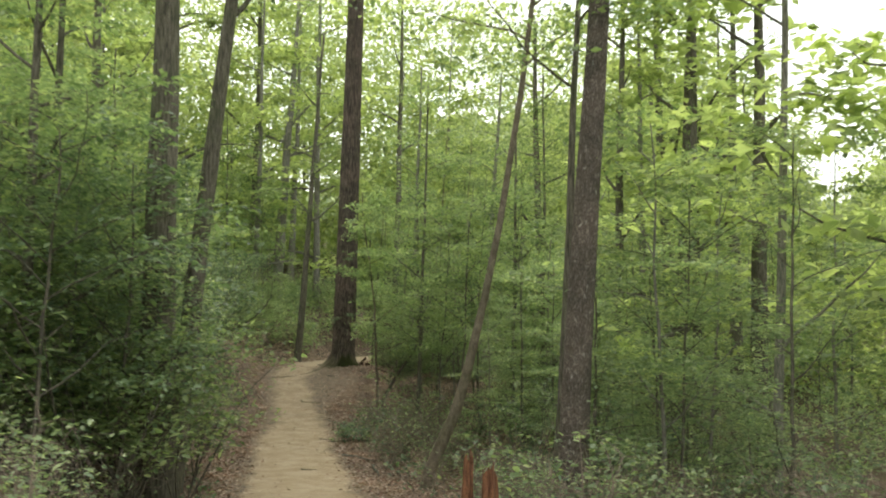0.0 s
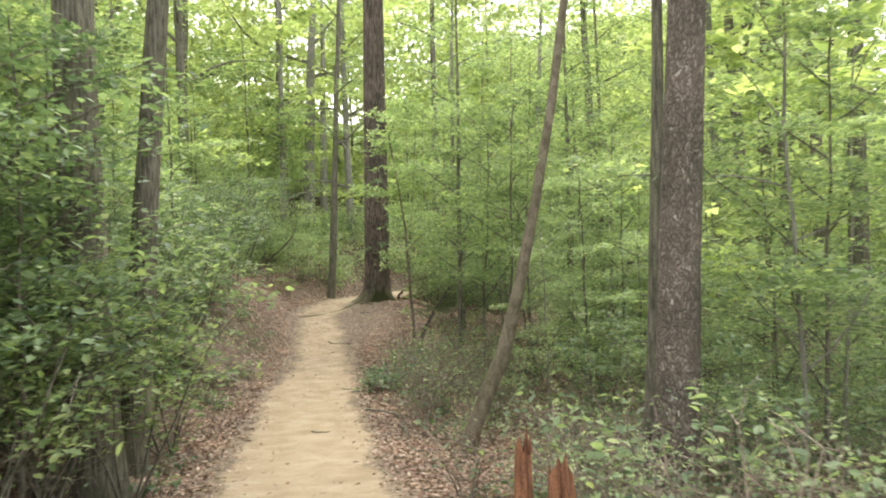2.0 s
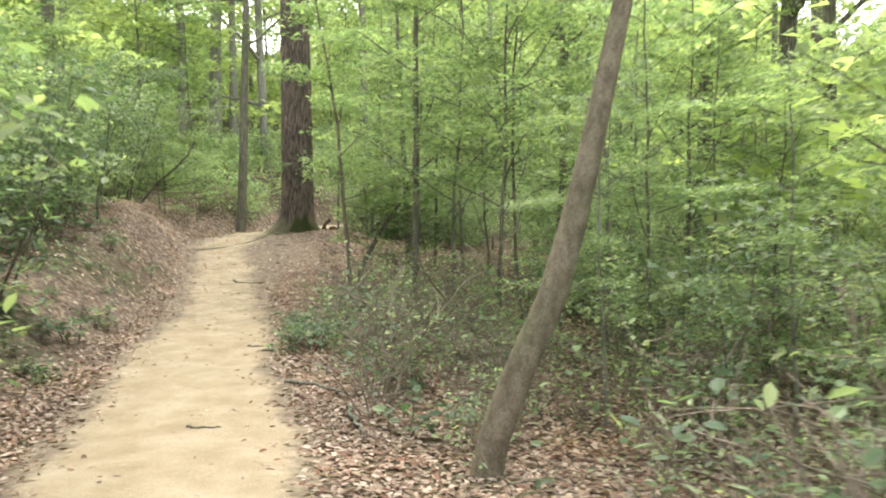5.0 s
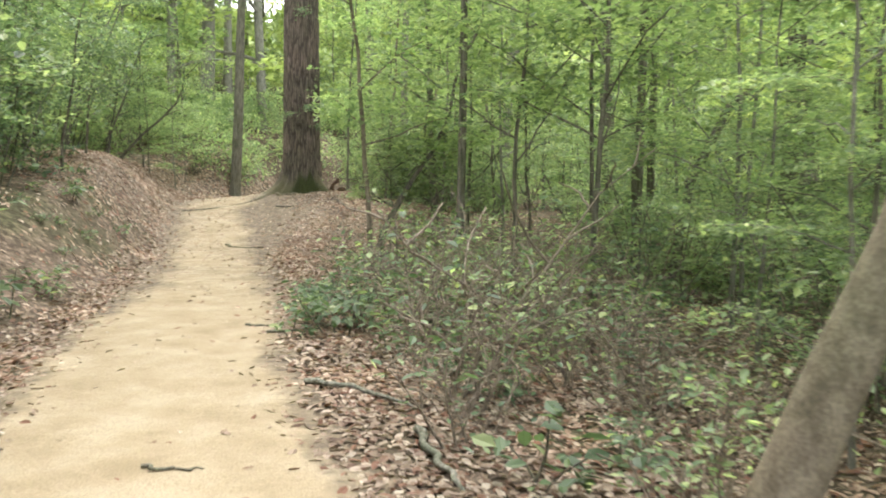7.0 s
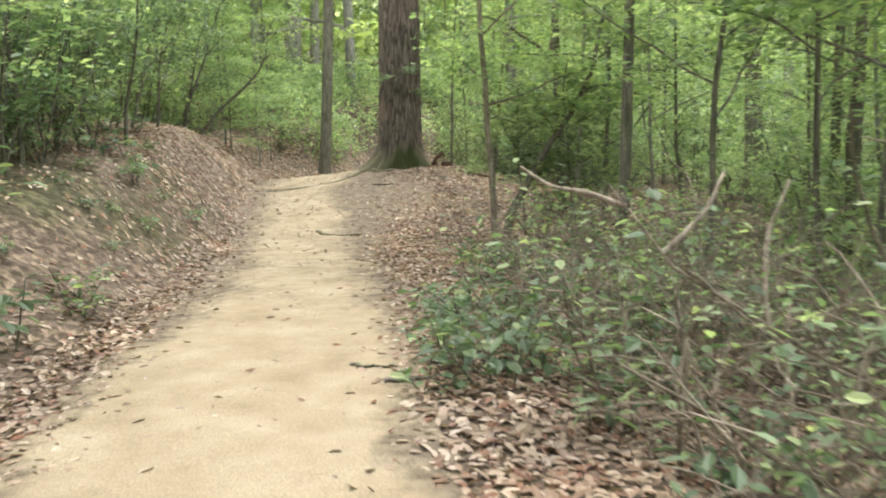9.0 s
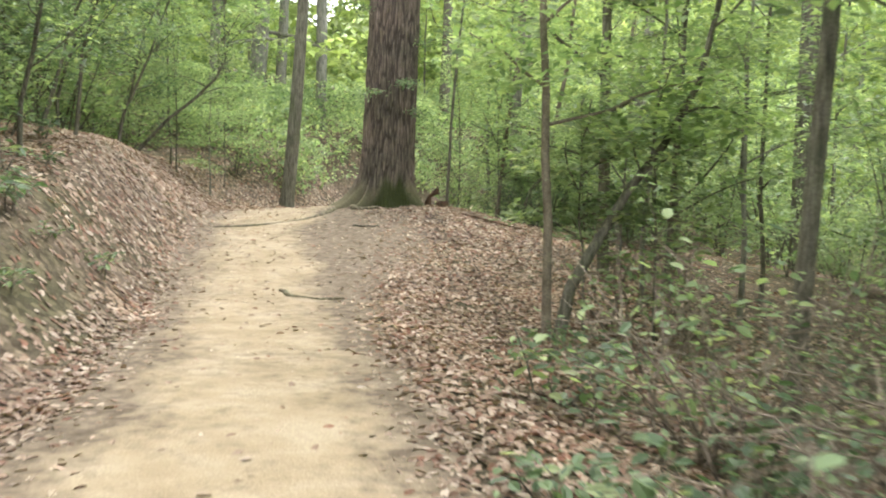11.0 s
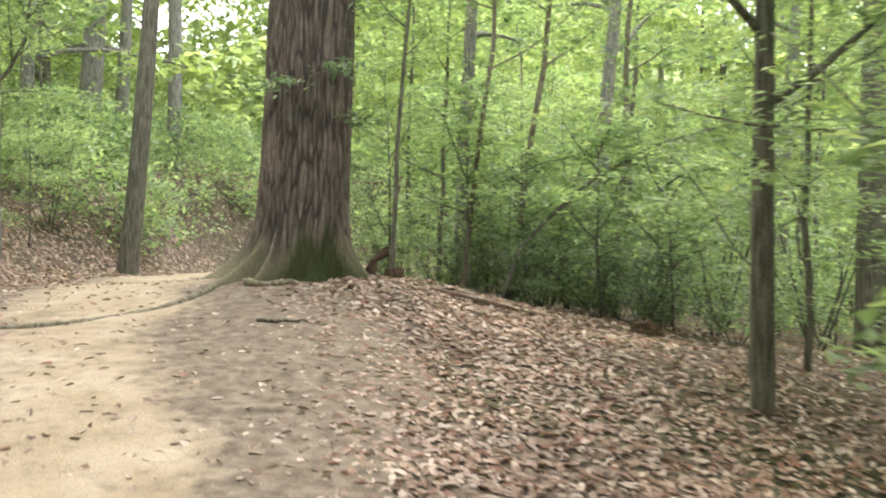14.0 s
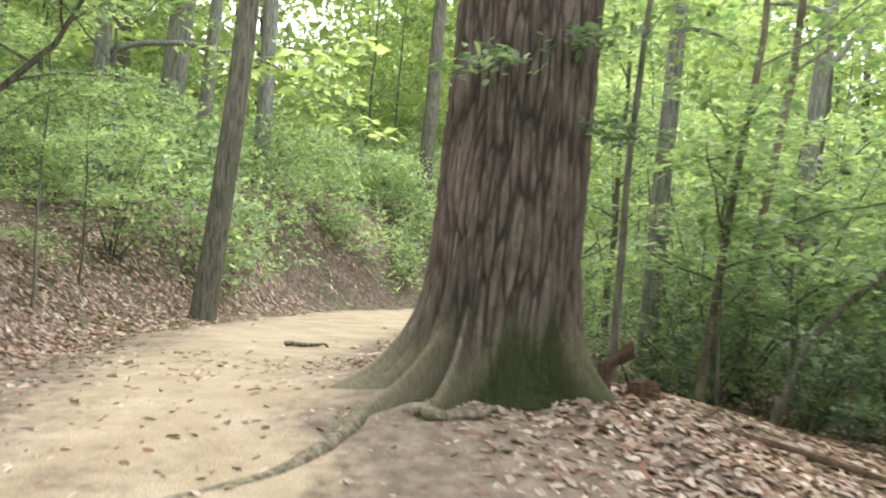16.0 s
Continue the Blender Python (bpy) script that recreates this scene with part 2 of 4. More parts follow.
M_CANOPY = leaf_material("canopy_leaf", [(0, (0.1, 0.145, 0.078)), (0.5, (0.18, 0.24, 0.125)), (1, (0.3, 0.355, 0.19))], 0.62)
# paler than the canopy leaves: skylight on far foliage is put into the colour
M_FAR = leaf_material("far_leaf_skylit", [(0, (0.20, 0.25, 0.12)), (0.5, (0.315, 0.365, 0.18)), (1, (0.44, 0.485, 0.26))], 0.66)
M_SHRUB = leaf_material("shrub_leaf", [(0, (0.058, 0.09, 0.05)), (0.5, (0.11, 0.158, 0.09)), (0.9, (0.18, 0.235, 0.135)), (1, (0.3, 0.34, 0.18))], 0.48, 0.4, 0.4)
M_LAYER = leaf_material("understorey_leaf", [(0, (0.12, 0.17, 0.098)), (0.5, (0.21, 0.275, 0.155)), (0.85, (0.31, 0.37, 0.21)), (1, (0.42, 0.46, 0.25))], 0.58, 0.38, 0.45)
M_LITTER = leaf_material("dead_leaf", [(0, (0.085, 0.056, 0.043)), (0.1, (0.19, 0.09, 0.062)), (0.3, (0.2, 0.134, 0.103)), (0.55, (0.265, 0.185, 0.146)), (0.8, (0.345, 0.258, 0.21)), (1, (0.46, 0.365, 0.31))], 0.15, 0.7, 0.25, 0.5)

# ---- the lie of the land ----
YS = np.arange(-80, 260, 0.25)


def eased(pairs, width):
    """A smooth curve over y through pairs of (y, value)."""
    a = np.array(pairs, float)
    v = np.interp(YS, a[:, 0], a[:, 1])
    k = np.ones(int(width / 0.25)) / int(width / 0.25)
    for _ in range(2):
        pad = len(k) // 2
        v = np.convolve(np.pad(v, (pad, len(k) - 1 - pad), mode="edge"), k, mode="valid")
    return v


PATH_X = eased([(-80, 0), (-2, 0), (2.4, -0.05), (5.3, -0.3), (10, -1.35), (14, -2.4), (16, -2.6), (18, -3.1), (20, -3.4), (23, -3.8), (25, -4.15), (27, -4.5), (29, -4.8), (31, -5.15), (34, -5.6), (37, -5.75), (41, -5.2), (46, -3.9), (55, 0.5), (64, 6), (260, 6)], 2.0)
PATH_Z = eased([(-80, 1.4), (-8, 1.3), (-1.6, 0.95), (0.5, 0.72), (2.6, 0.55), (5.2, 0.18), (7.5, -0.25), (10, -0.75), (12, -1.05), (14, -1.2), (16, -1.29), (20, -1.34), (24, -1.41), (27.6, -1.42), (29.4, -1.21), (30.4, -1.11), (32, -0.97), (34, -0.93), (36, -1.0), (41, -1.2), (50, -1.5), (60, -1.6), (260, -1.6)], 1.0)
PATH_W = eased([(-80, 1.0), (10, 1.05), (14, 1.05), (17, 0.9), (24, 0.88), (26, 0.85), (29, 1.05), (33, 1.15), (36, 1.05), (42, 1.2), (260, 1.2)], 2.0)
BANK_H = eased([(-80, 0.6), (10, 0.6), (16, 0.35), (20, 0.7), (24, 1.15), (28, 1.32), (32, 1.3), (36, 1.1), (40, 0.9), (46, 2.2), (60, 3.0), (260, 3.0)], 3.0)
BANK_D = eased([(-80, 1.9), (12, 1.9), (18, 1.6), (22, 1.15), (26, 0.95), (32, 1.0), (38, 1.3), (260, 1.5)], 3.0)
BANK_W = eased([(-80, 3.0), (14, 3.0), (22, 2.0), (26, 1.6), (32, 1.9), (40, 2.5), (260, 4.0)], 3.0)


def on(curve, y):
    return np.interp(y, YS, curve)


def soft(u):
    u = np.clip(u, 0, 1)
    return u * u * (3 - 2 * u)


def lumps(x, y):
    return (np.sin(x * 1.7 + 1.3 * np.sin(y * 0.9)) * np.cos(y * 1.3 + 0.7 * np.sin(x * 1.1)) * 0.5
            + np.sin(x * 3.9 + y * 2.3 + 2 * np.sin(y * 1.7)) * 0.25 + np.sin(y * 4.7 - x * 3.1 + np.sin(x * 2.9)) * 0.2)


def height(x, y):
    """Height of the ground in metres."""
    x, y = np.asarray(x, float), np.asarray(y, float)
    d = x - on(PATH_X, y)
    left = -d - on(BANK_D, y)
    z = on(PATH_Z, y) + on(BANK_H, y) * soft(left / on(BANK_W, y)) + 0.15 * np.clip(left - on(BANK_W, y), 0, 60)
    z -= 0.07 * np.clip(d - 1.2, 0, 4) + 0.13 * np.clip(d - 5.2, 0, 30)
    z += 0.07 * np.clip(y - 56, 0, 120)
    z += 0.34 * np.exp(-((x + 3.2) / 2.0) ** 2 - ((y - 33.8) / 1.7) ** 2)
    z += 0.035 * lumps(x, y) * (0.35 + 0.65 * soft((np.abs(d) - 0.8) / 1.2))
    return z


def axis(lo, hi, fine, reach_lo, reach_hi):
    a = list(np.arange(lo, hi + fine / 2, fine))
    step = fine
    while a[-1] < reach_hi:
        step *= 1.16
        a.append(a[-1] + step)
    step, low = fine, []
    at = lo
    while at > reach_lo:
        step *= 1.16
        at -= step
        low.append(at)
    return np.array(low[::-1] + a)


def np_mesh(name, verts, faces, smooth=False):
    """A mesh from arrays; every face has the same number of corners."""
    verts, faces = np.asarray(verts, np.float32), np.asarray(faces, np.int32)
    me = bpy.data.meshes.new(name)
    k = faces.shape[1]
    me.vertices.add(len(verts))
    me.vertices.foreach_set("co", verts.ravel())
    me.loops.add(faces.size)
    me.loops.foreach_set("vertex_index", faces.ravel())
    me.polygons.add(len(faces))
    me.polygons.foreach_set("loop_start", np.arange(0, faces.size, k, dtype=np.int32))
    me.polygons.foreach_set("use_smooth", np.full(len(faces), smooth))
    me.update(calc_edges=True)
    return me


def part(name, me, material, parent=None, label=""):
    """Links a mesh as one object under a thing or a part."""
    me.materials.clear()
    me.materials.append(material)
    ob = new(name, me)
    if parent:
        ob.parent = parent
    return tagged(ob, label)


def thing(name, x, y, z, label, category, group="", turn=0.0):
    ob = new(name)
    ob.matrix_basis = pose(x, y, z, 0, 0, turn)
    ob.empty_display_size = 0.2
    return tagged(ob, label, category, group)


def grid_mesh(name, xs, ys, zf, smooth=True):
    gx, gy = np.meshgrid(xs, ys)
    v = np.stack([gx, gy, zf(gx, gy)], -1).reshape(-1, 3)
    w = len(xs)
    i = (np.arange(len(ys) - 1)[:, None] * w + np.arange(w - 1)[None]).ravel()
    return np_mesh(name, v, np.stack([i, i + 1, i + w + 1, i + w], -1), smooth)


tagged(part("ground", grid_mesh("ground", axis(-9, 4, 0.16, -400, 400), axis(4, 42, 0.16, -400, 500), height), M_GROUND),
       "brown forest floor of soil and fallen leaves", "ground", kind="structure")


def path_sheet():
    ys, s = np.arange(-14, 64, 0.13), np.linspace(-2.0, 2.0, 45)
    gs, gy = np.meshgrid(s, ys)
    x = on(PATH_X, gy) + gs * on(PATH_W, gy)
    edge = np.abs(gs) + 0.16 * lumps(x * 1.6, gy * 1.4) + 0.10 * lumps(x * 5 + 3, gy * 4)
    edge = edge - 0.5 * np.clip(gs, 0, 2) * np.exp(-((gy - 31.3) / 2.4) ** 2)
    z = height(x, gy) + 0.014 - 0.05 * soft((edge - 1.0) / 0.7) + 0.006 * lumps(x * 3, gy * 3) * (edge < 0.9)
    v = np.stack([x, gy, z], -1).reshape(-1, 3)
    w = len(s)
    i = (np.arange(len(ys) - 1)[:, None] * w + np.arange(w - 1)[None]).ravel()
    me = np_mesh("path", v, np.stack([i, i + 1, i + w + 1, i + w], -1), True)
    # pale sand lies thick on the first stretch, thinner on the rise by the oak
    thick = 0.95 - 0.40 * soft((gy - 20.9 - 0.5 * gs + 0.3 * lumps(x, gy)) / 1.4) + 0.3 * soft((gy - 35) / 6)
    late = soft((gy - 20) / 4)
    sand = thick - 0.9 * soft((np.maximum(edge, np.abs(gs) * 0.75) - 0.62 + 0.3 * late) / (0.5 + 0.6 * late)) + 0.2 * lumps(x * 0.9 + 4, gy * 0.8)
    sand = sand - 1.1 * np.exp(-((gy - 30.9) / 2.7) ** 2) * soft((gs - 0.1 + 0.3 * lumps(x * 1.3, gy * 1.1)) / 0.9)
    me.attributes.new("sand", "FLOAT", "POINT").data.foreach_set("value", sand.ravel().astype(np.float32))
    return me


tagged(part("footpath", path_sheet(), M_PATH), "trodden sandy tan footpath with uneven edges", "path", kind="structure")

# ---- growing things ----


def tube(points, radii, sides=8, rough=0.0, seed=0):
    """A bent, tapering, slightly uneven stem."""
    p, r = np.asarray(points, float), np.asarray(radii, float)
    rng = np.random.default_rng(seed)
    t = np.gradient(p, axis=0)
    t /= np.linalg.norm(t, axis=1)[:, None] + 1e-9
    ref = np.where(np.abs(t[:, 2:3]) > 0.95, [[1.0, 0, 0]], [[0, 0, 1.0]])
    u = np.cross(ref, t)
    u /= np.linalg.norm(u, axis=1)[:, None] + 1e-9
    for i in range(1, len(u)):
        q = u[i - 1] - t[i] * (u[i - 1] @ t[i])
        u[i] = q / (np.linalg.norm(q) + 1e-9)
    w = np.cross(t, u)
    a = np.linspace(0, 2 * np.pi, sides, endpoint=False)
    rr = r[:, None] * (1 + rough * (rng.random((len(p), sides)) - 0.5))
    v = p[:, None] + rr[..., None] * (np.cos(a)[None, :, None] * u[:, None] + np.sin(a)[None, :, None] * w[:, None])
    v = np.vstack([v.reshape(-1, 3), p[-1:] + t[-1] * r[-1]])
    f = []
    n = len(p)
    i, j = np.meshgrid(np.arange(n - 1), np.arange(sides), indexing="ij")
    j2 = (j + 1) % sides
    f = np.stack([i * sides + j, i * sides + j2, (i + 1) * sides + j2, (i + 1) * sides + j], -1).reshape(-1, 4)
    k = np.arange(sides)
    cap = np.stack([(n - 1) * sides + k, (n - 1) * sides + (k + 1) % sides, np.full(sides, n * sides), np.full(sides, n * sides)], -1)
    return v, f, cap


def tube_mesh(name, points, radii, sides=8, rough=0.0, seed=0):
    v, f, cap = tube(points, radii, sides, rough, seed)
    me = bpy.data.meshes.new(name)
    me.from_pydata(v.tolist(), [], f.tolist() + cap[:, :3].tolist())
    me.polygons.foreach_set("use_smooth", [True] * len(me.polygons))
    return me


def tubes_mesh(name, stems, sides=5):
    """Many thin twigs of one thing in one mesh."""
    vs, fs, o = [], [], 0
    for pts, rad in stems:
        v, f, cap = tube(pts, rad, sides)
        vs.append(v)
        fs += (f + o).tolist() + (cap[:, :3] + o).tolist()
        o += len(v)
    me = bpy.data.meshes.new(name)
    me.from_pydata(np.vstack(vs).tolist(), [], fs)
    me.polygons.foreach_set("use_smooth", [True] * len(me.polygons))
    return me


LEAF4 = np.array([(0, -0.5, 0), (0.24, 0.0, 0.06), (0, 0.5, -0.05), (-0.24, 0.0, 0.06)])
LEAF6 = np.array([(0, -0.5, 0), (0.2, -0.18, 0.05), (0.19, 0.2, 0.05), (0, 0.52, -0.06), (-0.19, 0.2, 0.05), (-0.2, -0.18, 0.05)])


def leaves_mesh(name, centres, sizes, rng, tilt=0.5, shape=4, curl=1.0, lie=None, wide=1.0):
    """Many separate leaves, each folded along its rib and turned its own way."""
    base = (LEAF4 if shape == 4 else LEAF6) * (wide, 1, curl)
    n = len(centres)
    yaw, a, b = rng.random(n) * 2 * np.pi, rng.normal(0, tilt, n), rng.normal(0, tilt, n)
    cy, sy, ca, sa, cb, sb = np.cos(yaw), np.sin(yaw), np.cos(a), np.sin(a), np.cos(b), np.sin(b)
    zero, one = np.zeros(n), np.ones(n)
    rx = np.array([[one, zero, zero], [zero, ca, -sa], [zero, sa, ca]]).transpose(2, 0, 1)
    ry = np.array([[cb, zero, sb], [zero, one, zero], [-sb, zero, cb]]).transpose(2, 0, 1)
    rz = np.array([[cy, -sy, zero], [sy, cy, zero], [zero, zero, one]]).transpose(2, 0, 1)
    rot = rz @ rx @ ry
    v = np.einsum("nij,kj->nki", rot, base) * np.asarray(sizes)[:, None, None] + np.asarray(centres)[:, None]
    if lie is not None:
        off = v - np.asarray(centres)[:, None]
        v[..., 2] += lie[0][:, None] * off[..., 0] + lie[1][:, None] * off[..., 1]
    k = len(base)
    o = (np.arange(n) * k)[:, None]
    face = [(0, 1, 2), (0, 2, 3)] if shape == 4 else [(0, 1, 2, 3), (0, 3, 4, 5)]
    f = np.concatenate([o + np.array([q]) for q in face], 1).reshape(-1, len(face[0]))
    return np_mesh(name, v.reshape(-1, 3), f)


def bend(start, way, length, n, rng, wander=0.12, rise=0.0):
    """A wandering line of n + 1 points."""
    p, d, out = np.array(start, float), np.array(way, float), []
    d /= np.linalg.norm(d)
    for _ in range(n + 1):
        out.append(p.copy())
        d = d + rng.normal(0, wander, 3) + (0, 0, rise)
        d /= np.linalg.norm(d)
        p = p + d * length / n
    return np.array(out)


def sprays(tips, per, spread, flat, rng):
    """Leaf places in flat sprays round the given tips."""
    tips = np.asarray(tips)
    c = np.repeat(tips, per, 0)
    r = np.sqrt(rng.random(len(c))) * spread
    a = rng.random(len(c)) * 2 * np.pi
    off = np.stack([np.cos(a) * r, np.sin(a) * r, rng.normal(0, flat, len(c)) - 0.12 * r], -1)
    return c + off


def tree(name, x, y, r, tall, lean, label, seed, bark, leaf=None, first=0.35, limbs=7, reach=3.0, per=22, size=0.13, spread=0.75, flare=1.25, line=None, sides=12, sub=3, group="woodland trees", z=None, leaf_from=0.4, limb_r=0.32, tilt=0.36, flat=0.06):
    """A standing tree: tapered trunk, limbs and a loose crown of leaf sprays."""
    rng = np.random.default_rng(seed)
    z0 = float(height(x, y)) - 0.12 if z is None else z
    root = thing(name, x, y, z0, label, "tree", group)
    if line is None:
        h = np.linspace(0, 1, 13)
        wob = np.cumsum(rng.normal(0, 0.012 * tall / 10 * (3.5 if r < 0.065 else 1.0), (13, 2)), 0)
        pts = np.stack([lean[0] * h * tall + wob[:, 0], lean[1] * h * tall + wob[:, 1], h * tall], -1)
        pts[:, :2] -= pts[0, :2]
    else:
        pts = np.asarray(line, float) - (x, y, z0)
    hh = np.linspace(0, 1, len(pts))
    rad = r * (1 - 0.72 * hh)
    if flare > 1:
        pts = np.vstack([pts[:1], pts[:1] + (pts[1] - pts[0]) * 0.06, pts[:1] + (pts[1] - pts[0]) * 0.2, pts[1:]])
        rad = np.concatenate([[r * flare], [r * (1 + 0.45 * (flare - 1))], [r * 1.04], rad[1:]])
    part("trunk", tube_mesh("trunk", pts, rad, sides, 0.10, seed), bark, root)
    tips = []
    zs = pts[:, 2]
    for i in range(limbs):
        q = first + (0.97 - first) * (i + rng.random() * 0.7) / limbs
        at = np.array([np.interp(q * zs[-1], zs, pts[:, k]) for k in range(3)])
        rr = float(np.interp(q * zs[-1], zs, rad))
        a = i * 2.4 + rng.random() * 1.2
        ln = reach * (1.1 - 0.55 * q) * (0.7 + 0.6 * rng.random())
        b = bend(at, (math.cos(a), math.sin(a), 0.45 + 0.35 * rng.random()), ln, 6, rng, 0.13, -0.02)
        part("limb", tube_mesh("limb", b, np.linspace(max(rr * limb_r * 1.6, 0.012), 0.006, len(b)), 6, 0.1, seed + i), bark, root)
        tips += [b[k] for k in range(len(b)) if k / len(b) > leaf_from]
        for _ in range(sub):
            k = rng.integers(2, len(b))
            s = bend(b[k], rng.normal(0, 1, 3) * (1, 1, 0.35), ln * 0.4, 3, rng, 0.15)
            tips += list(s[1:])
    if leaf and tips:
        c = sprays(tips, per, spread, flat, rng)
        part("crown", leaves_mesh("crown", c, size * (0.6 + 0.8 * rng.random(len(c))), rng, tilt, wide=1.2), leaf, root)
    return root


def shrub(name, label, seed, tall, wide, n_stems, n_leaf, size, leaf, twiggy=0, x=0.0, y=0.0, z=0.0, group="undergrowth", shape=6, low=0.25):
    """A bush: several bent stems from one foot, twigs and many single leaves."""
    rng = np.random.default_rng(seed)
    root = thing(name, x, y, z, label, "shrub", group)
    ends, twigs = [], []
    for i in range(n_stems):
        a = i * 2.4 + rng.random()
        out = wide * (0.35 + 0.65 * rng.random()) / tall
        b = bend((rng.normal(0, 0.06), rng.normal(0, 0.06), -0.05), (math.cos(a) * out, math.sin(a) * out, 1.0), tall * (0.7 + 0.45 * rng.random()), 5, rng, 0.12)
        part("stem", tube_mesh("stem", b, np.linspace(0.006 + 0.005 * tall, 0.003, len(b)), 4, 0, seed + i), M_TWIG if twiggy else M_BARK, root)
        for k in range(1, len(b)):
            ends.append(b[k])
            for _ in range(1 + twiggy):
                s = bend(b[k], rng.normal(0, 1, 3) * (1, 1, 0.5) + (0, 0, 0.25), wide * (0.25 + 0.35 * rng.random()), 2, rng, 0.5)
                twigs.append((s, np.linspace(0.0045, 0.0015, len(s))))
                ends += [s[1], s[2], (s[1] + s[2]) / 2]
    tagged(part("brushwood", tubes_mesh("brushwood", twigs, 3), M_TWIG, root), kind="stuff")
    ends = np.array([e for e in ends if e[2] > low * tall])
    if n_leaf:
        c = ends[rng.integers(0, len(ends), n_leaf)] + rng.normal(0, 0.08 * (0.6 + wide), (n_leaf, 3)) * (1, 1, 0.35)
        c[:, 2] = np.maximum(c[:, 2], 0.06)
        part("foliage", leaves_mesh("foliage", c, size * (0.45 + 1.15 * rng.random(n_leaf) ** 1.3), rng, 0.33, shape, wide=1.25), leaf, root)
    return root


def placed(x, y, turn, scale, sink=0.03, leanx=0.0):
    return pose(x, y, float(height(x, y)) - sink, leanx, 0, turn) @ Matrix.Diagonal((scale, scale, scale, 1))

# ---- the great oak beside the path ----


def great_oak(x, y, z0):
    """Furrowed trunk with a flared, buttressed foot."""
    root = thing("oak_tree", x, y, z0, "massive old oak with deeply furrowed brown bark and mossy flared roots", "tree")
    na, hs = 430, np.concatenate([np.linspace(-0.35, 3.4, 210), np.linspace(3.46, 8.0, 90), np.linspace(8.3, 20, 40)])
    plates = np.zeros((len(hs), na))
    th = np.linspace(0, 2 * np.pi, na, endpoint=False)
    ridges = [(-3.0, 0.64, 0.26), (-2.38, 0.82, 0.095), (-2.08, 0.66, 0.085), (-0.45, 0.42, 0.18), (-1.4, 0.12, 0.3), (2.6, 0.4, 0.3), (0.7, 0.35, 0.3), (1.8, 0.35, 0.3)]
    v = np.zeros((len(hs), na, 3))
    for i, h in enumerate(hs):
        up = max(h, 0.0)
        r0 = 0.455 * (1 - 0.022 * up) + 0.085 * math.exp(-up / 0.32)
        r = np.full(na, r0)
        for a, amount, wide in ridges:
            da = np.abs((th - a + np.pi) % (2 * np.pi) - np.pi)
            r += 1.12 * amount * math.exp(-max(h + 0.12, 0) / 0.235) * np.exp(-(da / wide) ** 2)
        cx, cy = 0.022 * up, 0.0
        row = []
        for j in range(na):
            a = th[j]
            turn = a + 0.035 * math.sin(h * 2.3 + a * 3) + 0.02 * math.sin(h * 6.1 + a * 5)
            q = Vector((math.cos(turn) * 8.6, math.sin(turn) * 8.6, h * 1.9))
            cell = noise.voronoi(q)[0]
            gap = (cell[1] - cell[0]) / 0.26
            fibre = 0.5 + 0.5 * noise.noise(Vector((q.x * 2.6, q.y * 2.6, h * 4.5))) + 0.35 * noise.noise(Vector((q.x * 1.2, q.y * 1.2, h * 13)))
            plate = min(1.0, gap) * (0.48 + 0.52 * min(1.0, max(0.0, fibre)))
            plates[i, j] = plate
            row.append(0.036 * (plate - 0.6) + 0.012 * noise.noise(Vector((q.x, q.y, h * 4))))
        damp = 0.35 + 0.65 * min(1.0, max(0.0, (h + 0.1) / 0.6))
        r = r + np.array(row) * damp
        v[i, :, 0], v[i, :, 1], v[i, :, 2] = cx + r * np.cos(th), cy + r * np.sin(th), h
    i, j = np.meshgrid(np.arange(len(hs) - 1), np.arange(na), indexing="ij")
    j2 = (j + 1) % na
    f = np.stack([i * na + j, i * na + j2, (i + 1) * na + j2, (i + 1) * na + j], -1).reshape(-1, 4)
    me = np_mesh("trunk", v.reshape(-1, 3), f, True)
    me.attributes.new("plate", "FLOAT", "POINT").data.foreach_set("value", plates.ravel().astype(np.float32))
    foot = soft((0.5 + 0.1 * np.sin(th * 7)[None] - hs[:, None]) / 0.35) * np.ones((1, na))
    me.attributes.new("foot", "FLOAT", "POINT").data.foreach_set("value", foot.ravel().astype(np.float32))
    side = np.abs((th + 1.25 + np.pi) % (2 * np.pi) - np.pi)
    green = 0.92 * soft((0.62 - hs[:, None] - 0.25 * (side[None] / 0.6) ** 2 + 0.08 * np.sin(th * 11)[None]) / 0.3) * soft((1.0 - side[None]) / 0.45)
    me.attributes.new("green", "FLOAT", "POINT").data.foreach_set("value", green.ravel().astype(np.float32))
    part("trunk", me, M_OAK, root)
    rng = np.random.default_rng(5)
    # moss grown over the foot on the path's far side from the roots
    n = 5200
    a = rng.normal(-1.25, 0.42, n)
    h = np.abs(rng.normal(0, 0.2, n)) - 0.05
    ia = np.round((a % (2 * np.pi)) / (2 * np.pi) * na).astype(int) % na
    ih = np.clip(np.searchsorted(hs, h), 0, len(hs) - 1)
    c = v[ih, ia] + np.stack([np.cos(a), np.sin(a), np.zeros(n)], -1) * 0.002
    part("moss", leaves_mesh("moss", c, 0.008 + 0.01 * rng.random(n), rng, 1.0), M_MOSS, root, "dark green moss cushion")
    tips = []
    for k in range(7):
        hq, aa = 15.6 + k * 0.6, k * 2.4
        b = bend((0.022 * hq + 0.3 * math.cos(aa), 0.3 * math.sin(aa), hq), (math.cos(aa), math.sin(aa), 0.6), 4.5, 7, rng, 0.12)
        part("limb", tube_mesh("limb", b, np.linspace(0.13, 0.02, len(b)), 8, 0.1, k), M_OAKLIMB, root)
        tips += list(b[3:])
